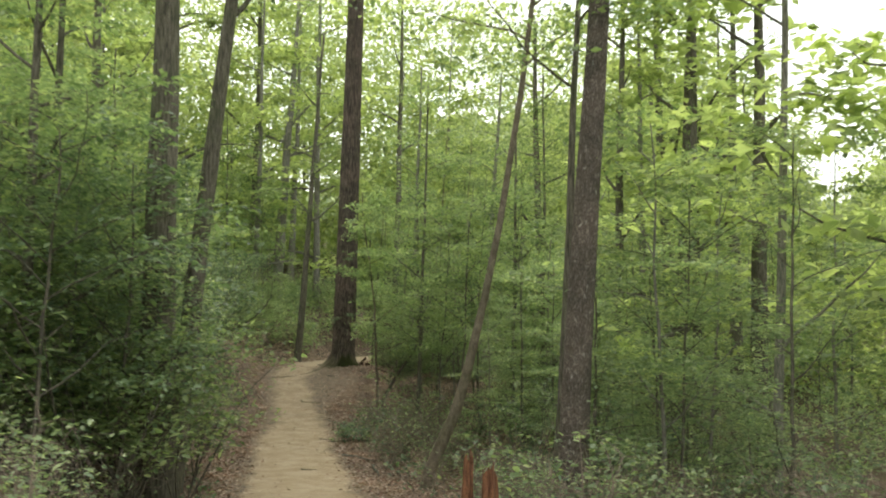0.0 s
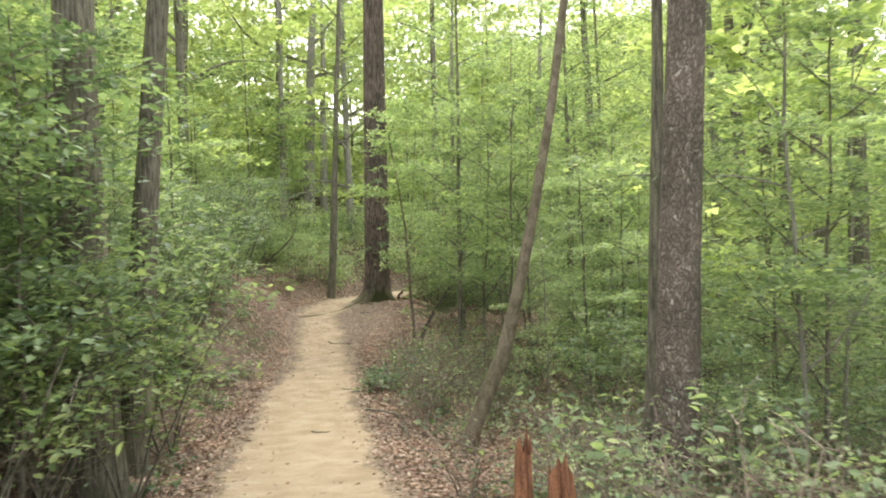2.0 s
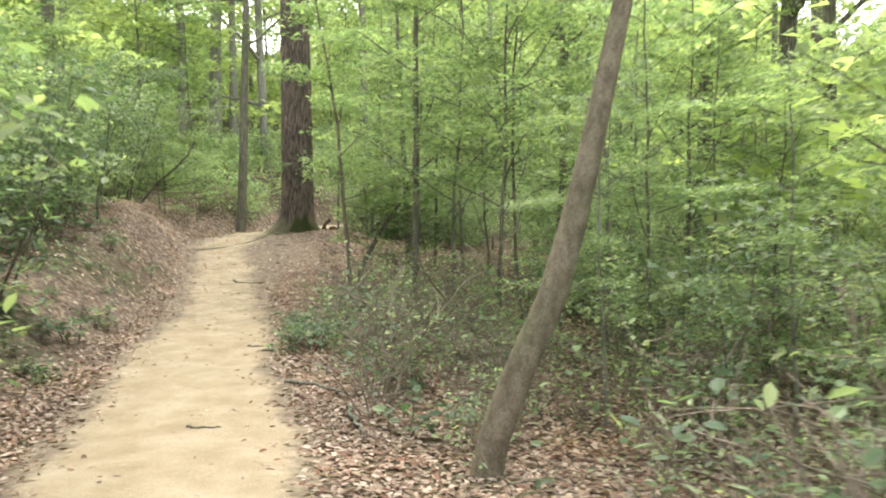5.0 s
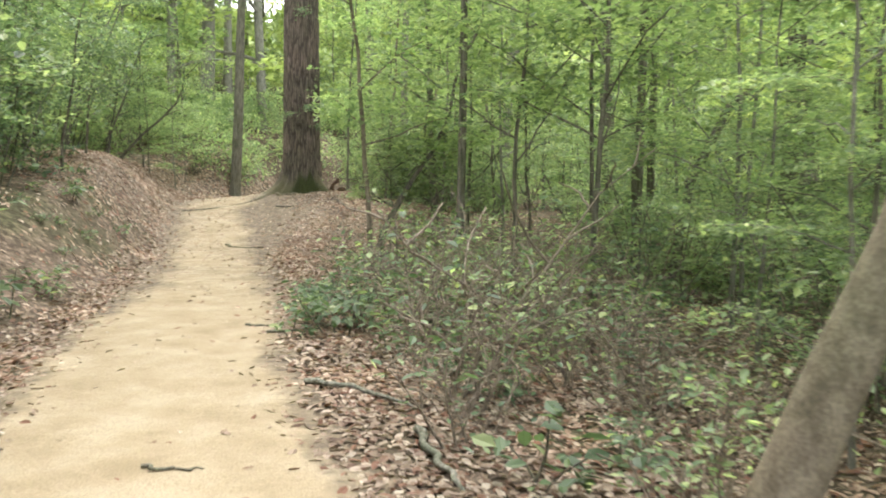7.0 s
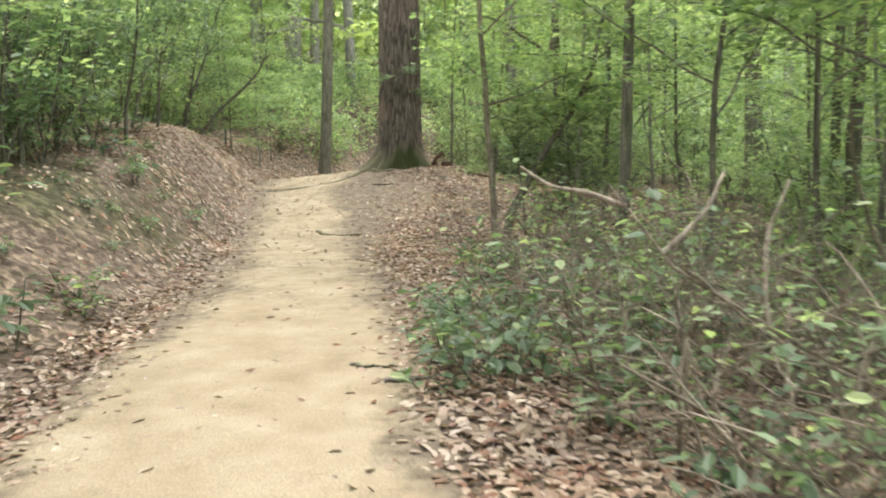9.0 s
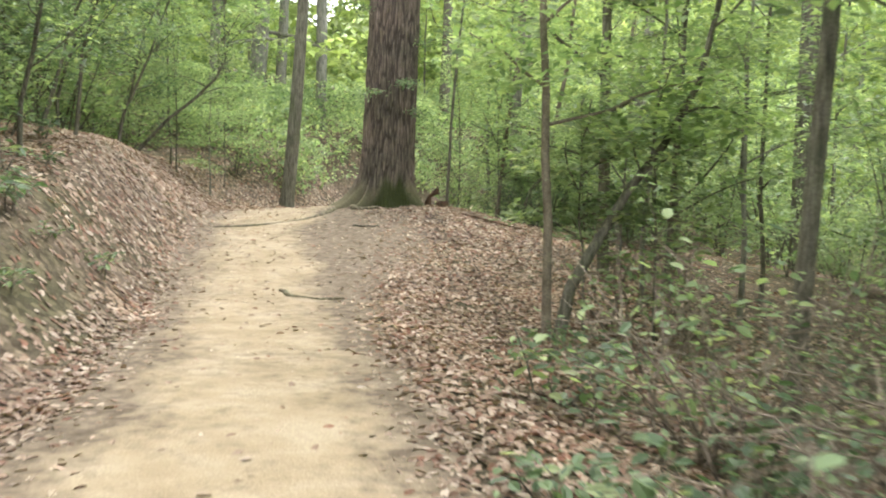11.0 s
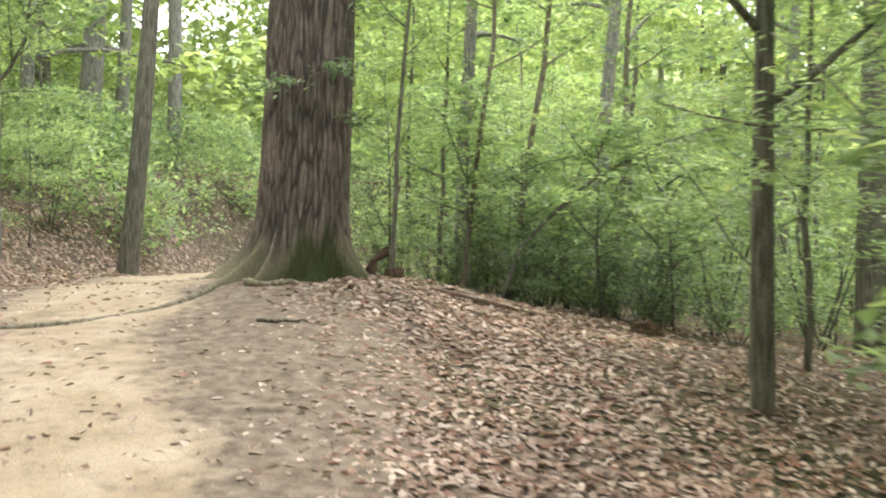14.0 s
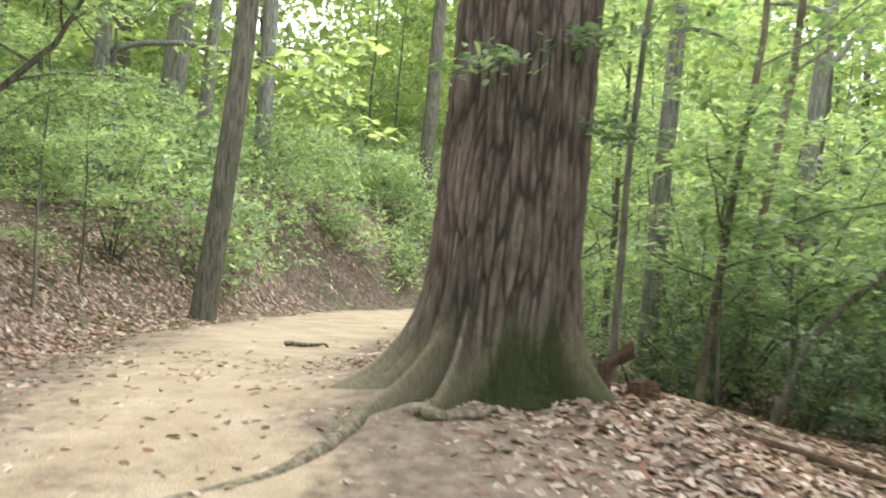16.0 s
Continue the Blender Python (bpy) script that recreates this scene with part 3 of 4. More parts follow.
    # small leafy shoots on the trunk
    for hq, aa, ln in ((1.95, -1.9, 0.55), (2.05, -1.2, 0.5), (1.62, -0.75, 0.42), (3.2, -2.6, 0.7), (2.7, -0.4, 0.6), (4.2, -1.5, 0.8)):
        b = bend((0.022 * hq + 0.42 * math.cos(aa), 0.42 * math.sin(aa), hq), (math.cos(aa), math.sin(aa), 0.15), ln, 4, rng, 0.2)
        part("shoot", tube_mesh("shoot", b, np.linspace(0.008, 0.003, len(b)), 5), M_TWIG, root)
        c = sprays(b[1:], 26, 0.22, 0.04, rng)
        part("shoot_leaves", leaves_mesh("shoot_leaves", c, 0.05 + 0.04 * rng.random(len(c)), rng, 0.4, 6), M_SHRUB, root)
    c = sprays(tips, 70, 1.1, 0.12, rng)
    part("crown", leaves_mesh("crown", c, 0.12 + 0.1 * rng.random(len(c)), rng, 0.5), M_CANOPY, root)
    return root


OAK_X, OAK_Y, OAK_Z = -3.75, 33.8, -0.72
great_oak(OAK_X, OAK_Y, OAK_Z)


def ground_root(name, pairs, radius, label, material=M_BARK, lift=0.35, category="root"):
    """A root or stick that lies along the ground."""
    p = np.array(pairs, float)
    t = np.linspace(0, 1, len(p))
    s = np.linspace(0, 1, 22)
    x, y = np.interp(s, t, p[:, 0]), np.interp(s, t, p[:, 1])
    x = x + 0.02 * np.sin(s * 19)
    y = y + 0.025 * np.sin(s * 13 + 1)
    z = height(x, y) + 0.014 + radius * (lift + 0.3 * np.sin(s * 9))
    z[-1] -= radius * 1.2
    c = np.stack([x, y, z], -1)
    ob = part(name, tube_mesh(name, c - c[0], np.linspace(radius, radius * 0.45, 22), 7, 0.25, 3), material)
    ob.location = c[0]
    return tagged(ob, label, category)


ground_root("tree_root", [(-4.55, 33.05), (-4.68, 32.6), (-5.05, 32.15), (-5.51, 31.86), (-6.3, 31.6)], 0.058, "long surface root crossing the sandy path from the oak", M_ROOT, -0.3)
ground_root("tree_root", [(-4.28, 32.98), (-4.1, 32.92), (-3.8, 33.1)], 0.045, "short mossy oak root gripping the ground", M_ROOT)
ground_root("tree_root", [(-4.47, 27.85), (-4.3, 27.62), (-4.0, 27.52), (-3.72, 27.55)], 0.032, "thin bare root across the sandy path", M_ROOT, 0.05)
ground_root("stick", [(-2.58, 16.08), (-2.26, 16.04)], 0.011, "short dark stick lying on the sandy path", M_BARK, 0.9, "stick")
ground_root("stick", [(-2.75, 19.98), (-2.45, 19.93)], 0.012, "thin dark twig at the path's edge", M_BARK, 0.9, "stick")
ground_root("stick", [(-2.5, 19.6), (-2.15, 19.68)], 0.014, "thin dark twig among fallen leaves", M_BARK, 0.9, "stick")
ground_root("stick", [(-1.95, 17.75), (-1.6, 17.6), (-1.2, 17.1)], 0.022, "pale bare branch lying among fallen leaves", M_GREY, 0.9, "stick")
ground_root("stick", [(-1.2, 16.6), (-1.0, 15.7)], 0.026, "pale bare branch lying in the undergrowth", M_GREY, 0.9, "stick")
ground_root("stick", [(-5.35, 37.9), (-4.9, 38.1)], 0.03, "dark stick on the far path", M_BARK, 0.9, "stick")
ground_root("stick", [(-4.1, 31.7), (-3.7, 31.75)], 0.018, "dark twig among leaves by the oak", M_BARK, 0.9, "stick")
ground_root("fallen_log", [(-2.5, 33.25), (-1.5, 33.1), (-0.95, 33.05), (-0.45, 33.0)], 0.04, "dark rotting log half sunk in leaf litter", M_ROTDARK, -0.35, "log")


def snag(name, x, y, tall, r, seed, label, lean=(0.0, 0.0), material=M_ROT):
    """A broken, splintered stump of rotten wood."""
    rng = np.random.default_rng(seed)
    na, nh = 20, 14
    v = np.zeros((nh, na, 3))
    top = tall * (0.72 + 0.28 * rng.random(na))
    top = (top + np.roll(top, 1)) / 2
    top[3] *= 1.15
    for i in range(nh):
        for j in range(na):
            a = 2 * np.pi * j / na
            h = -0.1 + (top[j] + 0.1) * i / (nh - 1)
            rr = r * (1.25 - 0.4 * i / (nh - 1)) * (1 + 0.16 * math.sin(a * 5 + seed) + 0.1 * rng.random())
            v[i, j] = (lean[0] * h + rr * math.cos(a), lean[1] * h + rr * math.sin(a), h)
    core = np.array([[(lean[0] * 0.5 * tall + r * 0.5 * math.cos(2 * np.pi * j / na), lean[1] * 0.5 * tall + r * 0.5 * math.sin(2 * np.pi * j / na), top[j] * 0.75) for j in range(na)]])
    v = np.concatenate([v, core]).reshape(-1, 3)
    i, j = np.meshgrid(np.arange(nh), np.arange(na), indexing="ij")
    j2 = (j + 1) % na
    f = np.stack([i * na + j, i * na + j2, (i + 1) * na + j2, (i + 1) * na + j], -1).reshape(-1, 4).tolist()
    f.append([nh * na + k for k in range(na)])
    me = bpy.data.meshes.new(name)
    me.from_pydata(v.tolist(), [], f)
    ob = part(name, me, material)
    ob.location = (x, y, float(height(x, y)))
    return tagged(ob, label, "stump")


snag("broken_stump", 0.48, 8.0, 0.95, 0.055, 1, "reddish splintered rotten stump beside the path", (0.03, 0.02))
snag("broken_stump", 0.74, 7.9, 0.82, 0.085, 2, "rotten brown stump with a broken top", (-0.02, 0.02))
snag("broken_stump", -0.33, 33.05, 0.16, 0.14, 3, "dark low rotten stump on the leafy rise", material=M_ROTDARK)
stub = part("broken_stub", tube_mesh("broken_stub", [(-0.05, 0, -0.15), (-0.02, 0, 0.0), (0.0, 0.01, 0.1), (0.02, 0.0, 0.17), (0.08, 0.0, 0.21), (0.14, -0.01, 0.26), (0.16, -0.01, 0.32)], [0.07, 0.065, 0.05, 0.036, 0.042, 0.046, 0.016], 9, 0.5, 4), M_ROTBROWN)
stub.location = (-3.02, 33.95, float(height(-3.02, 33.95)))
tagged(stub, "curled reddish-brown broken stub at the oak's foot", "stump")
snag("broken_stump", -2.78, 33.85, 0.12, 0.10, 6, "crumbled dark stump remains beside the oak", material=M_ROTDARK)

# ---- trees that stand by themselves ----
tree("pine_tree", 1.98, 10.84, 0.225, 15, (0.045, 0.0), "straight tree with scaly pinkish-brown bark beside the path", 11, M_PINK, M_CANOPY, 0.55, 7, 3.5, 26, sides=20)
tree("tree", 1.88, 11.6, 0.085, 11, (0.045, 0.0), "slender dark-barked tree close behind a thicker trunk", 12, M_BARK, M_CANOPY, 0.5, 6, 2.2)
SAPLING = [(-0.3, 14.65, -2.1), (-0.12, 14.65, -1.5), (0.0, 14.65, -1.0), (0.2, 14.65, -0.5), (0.43, 14.65, 0.0), (0.58, 14.65, 0.5), (0.71, 14.65, 1.0), (0.82, 14.65, 1.5), (0.96, 14.65, 2.1), (1.24, 14.65, 3.5), (1.63, 14.65, 6.0), (1.93, 14.65, 8.5), (2.1, 14.65, 11)]
tree("leaning_tree", -0.3, 14.65, 0.135, 12, (0, 0), "leaning smooth grey-brown tree rising from the undergrowth", 13, M_TRUNK, M_CANOPY, 0.62, 6, 2.6, 22, line=SAPLING, z=-2.1, sides=14)
tree("tree", -4.05, 11.9, 0.30, 15, (-0.01, 0.0), "thick dark trunk rising out of the bushes", 14, M_BARK, M_CANOPY, 0.62, 8, 4, 26)
tree("tree", -4.35, 13.4, 0.20, 13, (0.10, 0.0), "dark leaning trunk beside a thicker one", 15, M_BARK, M_CANOPY, 0.62, 7, 3.2, 24)
tree("tree", -5.5, 10.4, 0.1, 9, (0.02, 0.0), "small tree with a low dense leafy green crown", 45, M_BARK, M_CANOPY, 0.24, 12, 2.8, 20, 0.12, 0.6)
tree("tree", -6.6, 13.6, 0.12, 10, (0.02, 0.0), "small tree with a low dense leafy green crown", 46, M_BARK, M_CANOPY, 0.24, 12, 3.0, 20, 0.12, 0.6)
for hx, hy, ht, hr, hs in ((0.6, 20.6, 6.6, 2.0, 401), (1.3, 23.2, 7.4, 2.2, 402), (0.1, 22.8, 6.4, 1.8, 403), (2.3, 25.2, 7.6, 2.2, 405), (-4.5, 8.7, 4.4, 2.3, 406), (-4.2, 10.5, 4.8, 2.2, 407), (-4.7, 12.2, 5.2, 2.2, 409)):
    tree("holly_tree", hx, hy, 0.035, ht, (0.03, 0.0), "slender young evergreen tree with flat layers of dark leaves", hs, M_BARK, M_SHRUB if hx < 0 else M_CANOPY, 0.26, 14, hr, 20 if hx < 0 else 24, 0.1, 0.4, sides=6, tilt=0.3, flat=0.05, leaf_from=0.3)
tree("tree", -11.6, 37.0, 0.26, 18, (0.0, 0.0), "dark straight trunk among green leaves", 37, M_BARK, M_CANOPY, 0.4, 8, 4, 22)
tree("tree", 10.9, 28.7, 0.34, 19, (0.01, 0.0), "tall dark trunk with spreading limbs", 16, M_BARK, M_CANOPY, 0.42, 8, 4.5, 22)
tree("tree", 13.3, 37.9, 0.32, 20, (0.0, 0.0), "tall grey-brown trunk in the wood", 17, M_BARK, M_CANOPY, 0.45, 8, 4, 20)
tree("tree", -2.9, 56.0, 0.24, 22, (0.005, 0.0), "slim dark trunk far behind the oak", 18, M_BARK, M_CANOPY, 0.45, 8, 4, 22)
tree("tree", -0.5, 24.0, 0.065, 10, (0.02, 0.0), "thin young tree in the thicket", 19, M_BARK, M_CANOPY, 0.3, 8, 1.8, 18)
tree("tree", -6.78, 41.1, 0.18, 16, (0.07, 0.0), "slim dark trunk leaning over the bend of the path", 20, M_BARK, M_CANOPY, 0.4, 7, 3.2, 20)
tree("tree", -9.6, 50.5, 0.34, 18, (0.06, 0.0), "pale grey leaning trunk on the slope", 21, M_GREY, M_CANOPY, 0.45, 8, 4, 20)
tree("tree", -9.9, 57.0, 0.24, 18, (0.02, 0.0), "slender pale trunk in the distance", 22, M_GREY, M_CANOPY, 0.45, 8, 4, 20)
tree("tree", 2.3, 25.2, 0.08, 10, (0.01, 0.0), "thin straight young tree in the thicket", 23, M_BARK, M_CANOPY, 0.3, 8, 1.8, 18)
tree("tree", 3.7, 29.3, 0.09, 12, (0.0, 0.0), "thin straight young tree in the thicket", 24, M_BARK, M_CANOPY, 0.3, 8, 2.0, 18)
tree("tree", -0.6, 37.5, 0.055, 11, (0.07, 0.0), "thin leaning tree beyond the rise", 25, M_TRUNK, M_CANOPY, 0.3, 8, 2.0, 18)
tree("sapling", -1.80, 26.2, 0.046, 7, (-0.085, 0.0), "slender grey sapling standing in leaf litter", 26, M_TRUNK, M_CANOPY, 0.25, 9, 1.7, 34, 0.11, 0.45)
LEANER = [(-1.72, 26.25, -1.65), (-1.6, 26.3, -1.05), (-1.35, 26.35, -0.6), (-1.08, 26.45, -0.15), (-0.78, 26.5, 0.25), (-0.5, 26.5, 0.8), (-0.3, 26.5, 1.8), (-0.2, 26.5, 3.2)]
tree("sapling", -1.72, 26.25, 0.06, 5, (0, 0), "slender leaning sapling growing beside another", 27, M_BARK, M_CANOPY, 0.4, 6, 1.3, 26, 0.09, 0.4, line=LEANER, z=-1.65)
tree("sapling", -0.58, 30.3, 0.085, 8, (-0.035, 0.0), "slender dark sapling at the edge of the leafy rise", 28, M_BARK, M_CANOPY, 0.25, 9, 2.4, 40, 0.12, 0.55)
tree("tree", 4.5, 36.3, 0.23, 16, (-0.03, 0.0), "grey-brown trunk below the rise", 29, M_BARK, M_CANOPY, 0.35, 8, 3, 22)
tree("sapling", -2.7, 34.9, 0.032, 7, (0.06, 0.0), "thin sapling close behind the oak", 30, M_BARK, M_CANOPY, 0.35, 8, 1.4, 22, 0.09, 0.45)
tree("sapling", -1.75, 35.6, 0.04, 8, (0.05, 0.0), "slender brown sapling behind the rise", 31, M_TRUNK, M_CANOPY, 0.35, 8, 1.6, 22, 0.09, 0.5)
tree("tree", 1.1, 37.8, 0.055, 11, (0.03, 0.0), "slender tree beyond the rise", 32, M_TRUNK, M_CANOPY, 0.35, 8, 2, 20)
tree("tree", 8.0, 45.0, 0.2, 16, (0.03, 0.0), "grey trunk deep in the wood", 33, M_GREY, M_CANOPY, 0.35, 8, 3, 20)
tree("tree", 7.6, 31.0, 0.17, 16, (-0.02, 0.0), "slim grey trunk in the wood", 34, M_GREY, M_CANOPY, 0.35, 8, 3, 20)
tree("tree", -1.25, 38.5, 0.125, 14, (0.035, 0.0), "slim grey-green trunk just beyond the rise", 43, M_GREY, M_LAYER, 0.3, 9, 2.6, 20, 0.12, 0.6)
tree("tree", 2.1, 42.0, 0.17, 15, (0.06, 0.0), "pale grey leaning trunk beyond the rise", 44, M_GREY, M_LAYER, 0.3, 9, 2.8, 20, 0.13, 0.6)
ARCH = [(3.3, 26.6, -2.0), (3.6, 26.6, -0.3), (4.23, 26.6, 0.96), (4.7, 26.6, 1.38), (5.64, 26.6, 1.93), (6.21, 26.6, 2.21), (6.86, 26.6, 2.3), (8.2, 26.8, 2.7), (9.5, 27, 3.4)]
tree("arching_tree", 3.3, 26.6, 0.085, 5, (0, 0), "arching bare-limbed small tree bent over the thicket", 35, M_BARK, M_CANOPY, 0.75, 4, 1.6, 16, line=ARCH, z=-2.0)
BOW = [(-1.45, 35.0, -1.3), (-1.14, 35, -0.4), (-0.84, 35, -0.07), (-0.23, 35, 0.47), (0.54, 35, 0.9), (1.2, 35, 1.11), (2.2, 35.1, 1.4), (3.2, 35.2, 1.9)]
tree("sapling", -1.45, 35.0, 0.035, 3, (0, 0), "thin bowed stem bent over the rise", 36, M_BARK, M_CANOPY, 0.6, 5, 1.2, 18, 0.09, 0.45, line=BOW, z=-1.3)
CROOK = [(-8.9, 36.2, 0.1), (-8.3, 36.25, 0.75), (-7.75, 36.3, 1.2), (-7.35, 36.3, 1.6), (-7.15, 36.3, 2.0), (-7.1, 36.3, 2.5), (-6.85, 36.4, 3.0)]
tree("crooked_sapling", -8.9, 36.2, 0.04, 3, (0, 0), "crooked dark sapling bending out over the bank", 47, M_BARK, M_LAYER, 0.35, 8, 1.3, 16, 0.085, 0.4, line=CROOK, z=0.1, sides=7)
DEAD = [(-0.98, 17.3, -1.5), (-0.78, 17.6, -1.12), (-0.4, 18.2, -0.82), (-0.05, 18.6, -0.5), (0.35, 19.0, -0.08), (1.0, 19.6, 0.3)]
tree("dead_branch", -0.98, 17.3, 0.019, 2, (0, 0), "dead forked grey-brown branch caught in the undergrowth", 38, M_TRUNK, None, 0.1, 9, 0.9, line=DEAD, z=-1.5, sides=7, flare=1.0)
CROSS = [(-0.1, 18.0, -1.35), (-0.25, 18.1, -0.98), (-0.7, 18.1, -0.75), (-1.2, 18.0, -0.42), (-1.45, 17.9, -0.1)]
tree("dead_branch", -0.1, 18.0, 0.014, 2, (0, 0), "thin pale bare branch leaning through the brush", 39, M_TWIG, None, 0.1, 7, 0.7, line=CROSS, z=-1.35, sides=6, flare=1.0)
for lx, ly, lt, ls in ((-1.35, 26.9, 2.3, 301), (-0.75, 26.6, 2.4, 304), (-1.7, 35.3, 2.6, 305), (-0.9, 35.7, 2.2, 306), (-0.1, 35.0, 2.4, 307), (0.6, 34.4, 2.2, 308)):
    tree("leafy_sapling", lx, ly, 0.016, lt, (-0.05, 0.0), "knee-high to head-high sapling with drooping dark green leaves", ls, M_BARK, M_LAYER, 0.35, 9, 1.05, 12, 0.1, 0.28, sides=6, tilt=0.28, flat=0.03)

# ---- the wood all round ----
rng = np.random.default_rng(77)
kinds = [tree("tree", -30 - 4 * i, -40 - 6 * i, 0.09 + 0.035 * i, 17 + i, (0.02 * (i - 2), 0.01), "slim woodland tree, crown tinted light green for skylight", 50 + i, (M_BARK, M_GREY)[i % 2], M_FAR, 0.10, 10, 4.2, 16, 0.385, 1.15, sides=7, sub=3) for i in range(5)]
young = [tree("young_tree", -34 - 4 * i, -46 - 6 * i, 0.035 + 0.012 * i, 6.5 + i, (0.03 * (i - 1), 0.02), "thin young understorey tree with layered green leaves", 60 + i, (M_BARK, M_GREY)[i % 2], M_CANOPY, 0.15, 9, 2.2, 15, 0.185, 0.65, sides=6, sub=2) for i in range(3)]
near = [tree("young_tree", -50 - 4 * i, -46 - 6 * i, 0.03 + 0.008 * i, 5.0 + i, (0.03 * (i - 1), 0.02), "thin young understorey tree with layered green leaves", 160 + i, (M_BARK, M_GREY)[i % 2], M_LAYER, 0.15, 11, 1.8, 26, 0.095, 0.42, sides=6, sub=3, tilt=0.26, flat=0.03) for i in range(3)]
standing = [(1.98, 10.84), (-4.05, 11.9), (-11.6, 37.0), (10.9, 28.7), (-2.3, 52.0), (-6.78, 41.1), (-3.75, 33.8), (4.5, 36.3)]


def clear(x, y, gap, right, left):
    d = x - float(on(PATH_X, y))
    return (d > right or d < -left) and all((x - a) ** 2 + (y - b) ** 2 > gap * gap for a, b in standing)


n = 0
while n < 80:
    y = rng.uniform(22, 78)
    x = rng.uniform(-26 - 0.3 * y, 28 + 0.4 * y)
    if clear(x, y, 2.4, 7 if y < 40 else 4, 5) and not 0.39 < math.atan2(x, y + 1.6) < 0.52 and (y > 46 or abs(x + 5) > 7 + 0.1 * y):
        copy_thing(kinds[rng.integers(5)], placed(x, y, rng.uniform(0, 360), rng.uniform(0.8, 1.25)))
        standing.append((x, y))
        n += 1
# mostly unseen trees behind and beside the start, added to close in the light
for k in range(18):
    a = rng.uniform(0, 2 * np.pi)
    x, y = 18 * math.cos(a) * rng.uniform(0.8, 1.6), 4 + 16 * math.sin(a)
    if y < 20 and abs(x) > 6 or y < -6:
        copy_thing(kinds[rng.integers(5)], placed(x, y, rng.uniform(0, 360), rng.uniform(0.8, 1.2)))
n = 0
while n < 66:
    y = rng.uniform(14, 60)
    x = rng.uniform(-14, 16 + 0.2 * y)
    if clear(x, y, 1.2, 4.2 if y < 24 else 5.5 if y < 37 else 3, 4.5) and not (x > 1 and 20 < y < 38 and n % 3):
        copy_thing(young[rng.integers(3)], placed(x, y, rng.uniform(0, 360), rng.uniform(0.7, 1.3)))
        standing.append((x, y))
        n += 1

for x, y, s in ((-6.1, 15.6, 1.0), (-6.8, 17.6, 1.2), (-5.0, 10.6, 0.8), (-4.9, 14.3, 0.8), (-5.6, 8.6, 0.9), (-7.4, 15.5, 1.2), (-6.2, 20.6, 0.9), (-0.55, 28.2, 0.8), (0.0, 29.3, 0.95), (0.6, 28.3, 0.95), (-0.2, 31.2, 0.6), (0.8, 32.0, 0.8), (1.3, 29.6, 0.8)):
    copy_thing(near[int(y) % 3], placed(x, y, 80 * x, s))
for x, y, s in ((-7.7, 37.2, 0.5), (-8.3, 36.9, 0.6), (-8.9, 38.4, 0.6), (-7.9, 39.2, 0.5)):
    copy_thing(near[int(y) % 3], placed(x, y, 50 * y, s))
# leafy layers on both sides of the first stretch, and beyond the rise
lay_rng = np.random.default_rng(52)
for count, ylo, yhi, dlo, dhi, smin, smax in ((11, 9, 17, -6.8, -4.0, 1.0, 1.5), (6, 14, 26, 5.5, 10, 0.6, 1.0), (4, 25, 33, 7.5, 12, 0.7, 1.1), (5, 37.5, 46, 3.0, 9, 0.6, 1.0), (9, 24, 38, -7.5, -4.0, 0.6, 0.9)):
    for _ in range(count):
        y = lay_rng.uniform(ylo, yhi)
        copy_thing(near[lay_rng.integers(3)], placed(float(on(PATH_X, y)) + lay_rng.uniform(dlo, dhi), y, lay_rng.uniform(0, 360), lay_rng.uniform(smin, smax)))


def far_hillside():
    """The next wooded slope, beyond the trees, with an uneven top."""
    r2 = np.random.default_rng(8)
    az, up = np.linspace(-1.35, 1.35, 220), np.linspace(0, 1, 36)
    ga, gu = np.meshgrid(az, up)
    top = 29 + 1.0 * np.sin(ga * 9) + 1.2 * np.sin(ga * 23 + 1) + 1.0 * np.sin(ga * 51) + r2.normal(0, 0.7, len(az))[None]
    top = top - 13 * np.exp(-((ga - 0.47) / 0.10) ** 2) - 11 * np.exp(-((ga + 0.16) / 0.2) ** 2)
    bump = 2.0 * np.sin(ga * 60 + 5 * gu) * np.sin(gu * 17 + 3 * np.sin(ga * 31)) + r2.normal(0, 0.5, ga.shape)
    r = 112 + 14 * gu + bump
    v = np.stack([-2 + r * np.sin(ga), 8 + r * np.cos(ga), -6 + (top + 8) * gu + 0.4 * bump], -1).reshape(-1, 3)
    w = len(az)
    i = (np.arange(len(up) - 1)[:, None] * w + np.arange(w - 1)[None]).ravel()
    return np_mesh("backdrop", v, np.stack([i, i + 1, i + w + 1, i + w], -1), False)


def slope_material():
    m, n, l = nodes_of("hazed_distant_foliage")
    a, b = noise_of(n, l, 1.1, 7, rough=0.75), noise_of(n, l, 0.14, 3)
    # distance haze is painted in: foliage greens lifted to pale tones
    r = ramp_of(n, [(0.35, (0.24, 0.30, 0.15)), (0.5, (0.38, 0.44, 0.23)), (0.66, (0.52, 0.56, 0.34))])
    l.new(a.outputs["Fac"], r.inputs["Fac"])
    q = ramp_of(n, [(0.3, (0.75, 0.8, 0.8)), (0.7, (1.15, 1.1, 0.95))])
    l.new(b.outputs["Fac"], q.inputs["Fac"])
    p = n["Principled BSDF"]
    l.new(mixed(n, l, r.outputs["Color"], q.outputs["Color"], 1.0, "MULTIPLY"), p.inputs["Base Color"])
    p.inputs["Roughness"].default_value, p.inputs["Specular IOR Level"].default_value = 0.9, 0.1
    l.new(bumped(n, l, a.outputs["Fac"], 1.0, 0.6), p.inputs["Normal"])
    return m


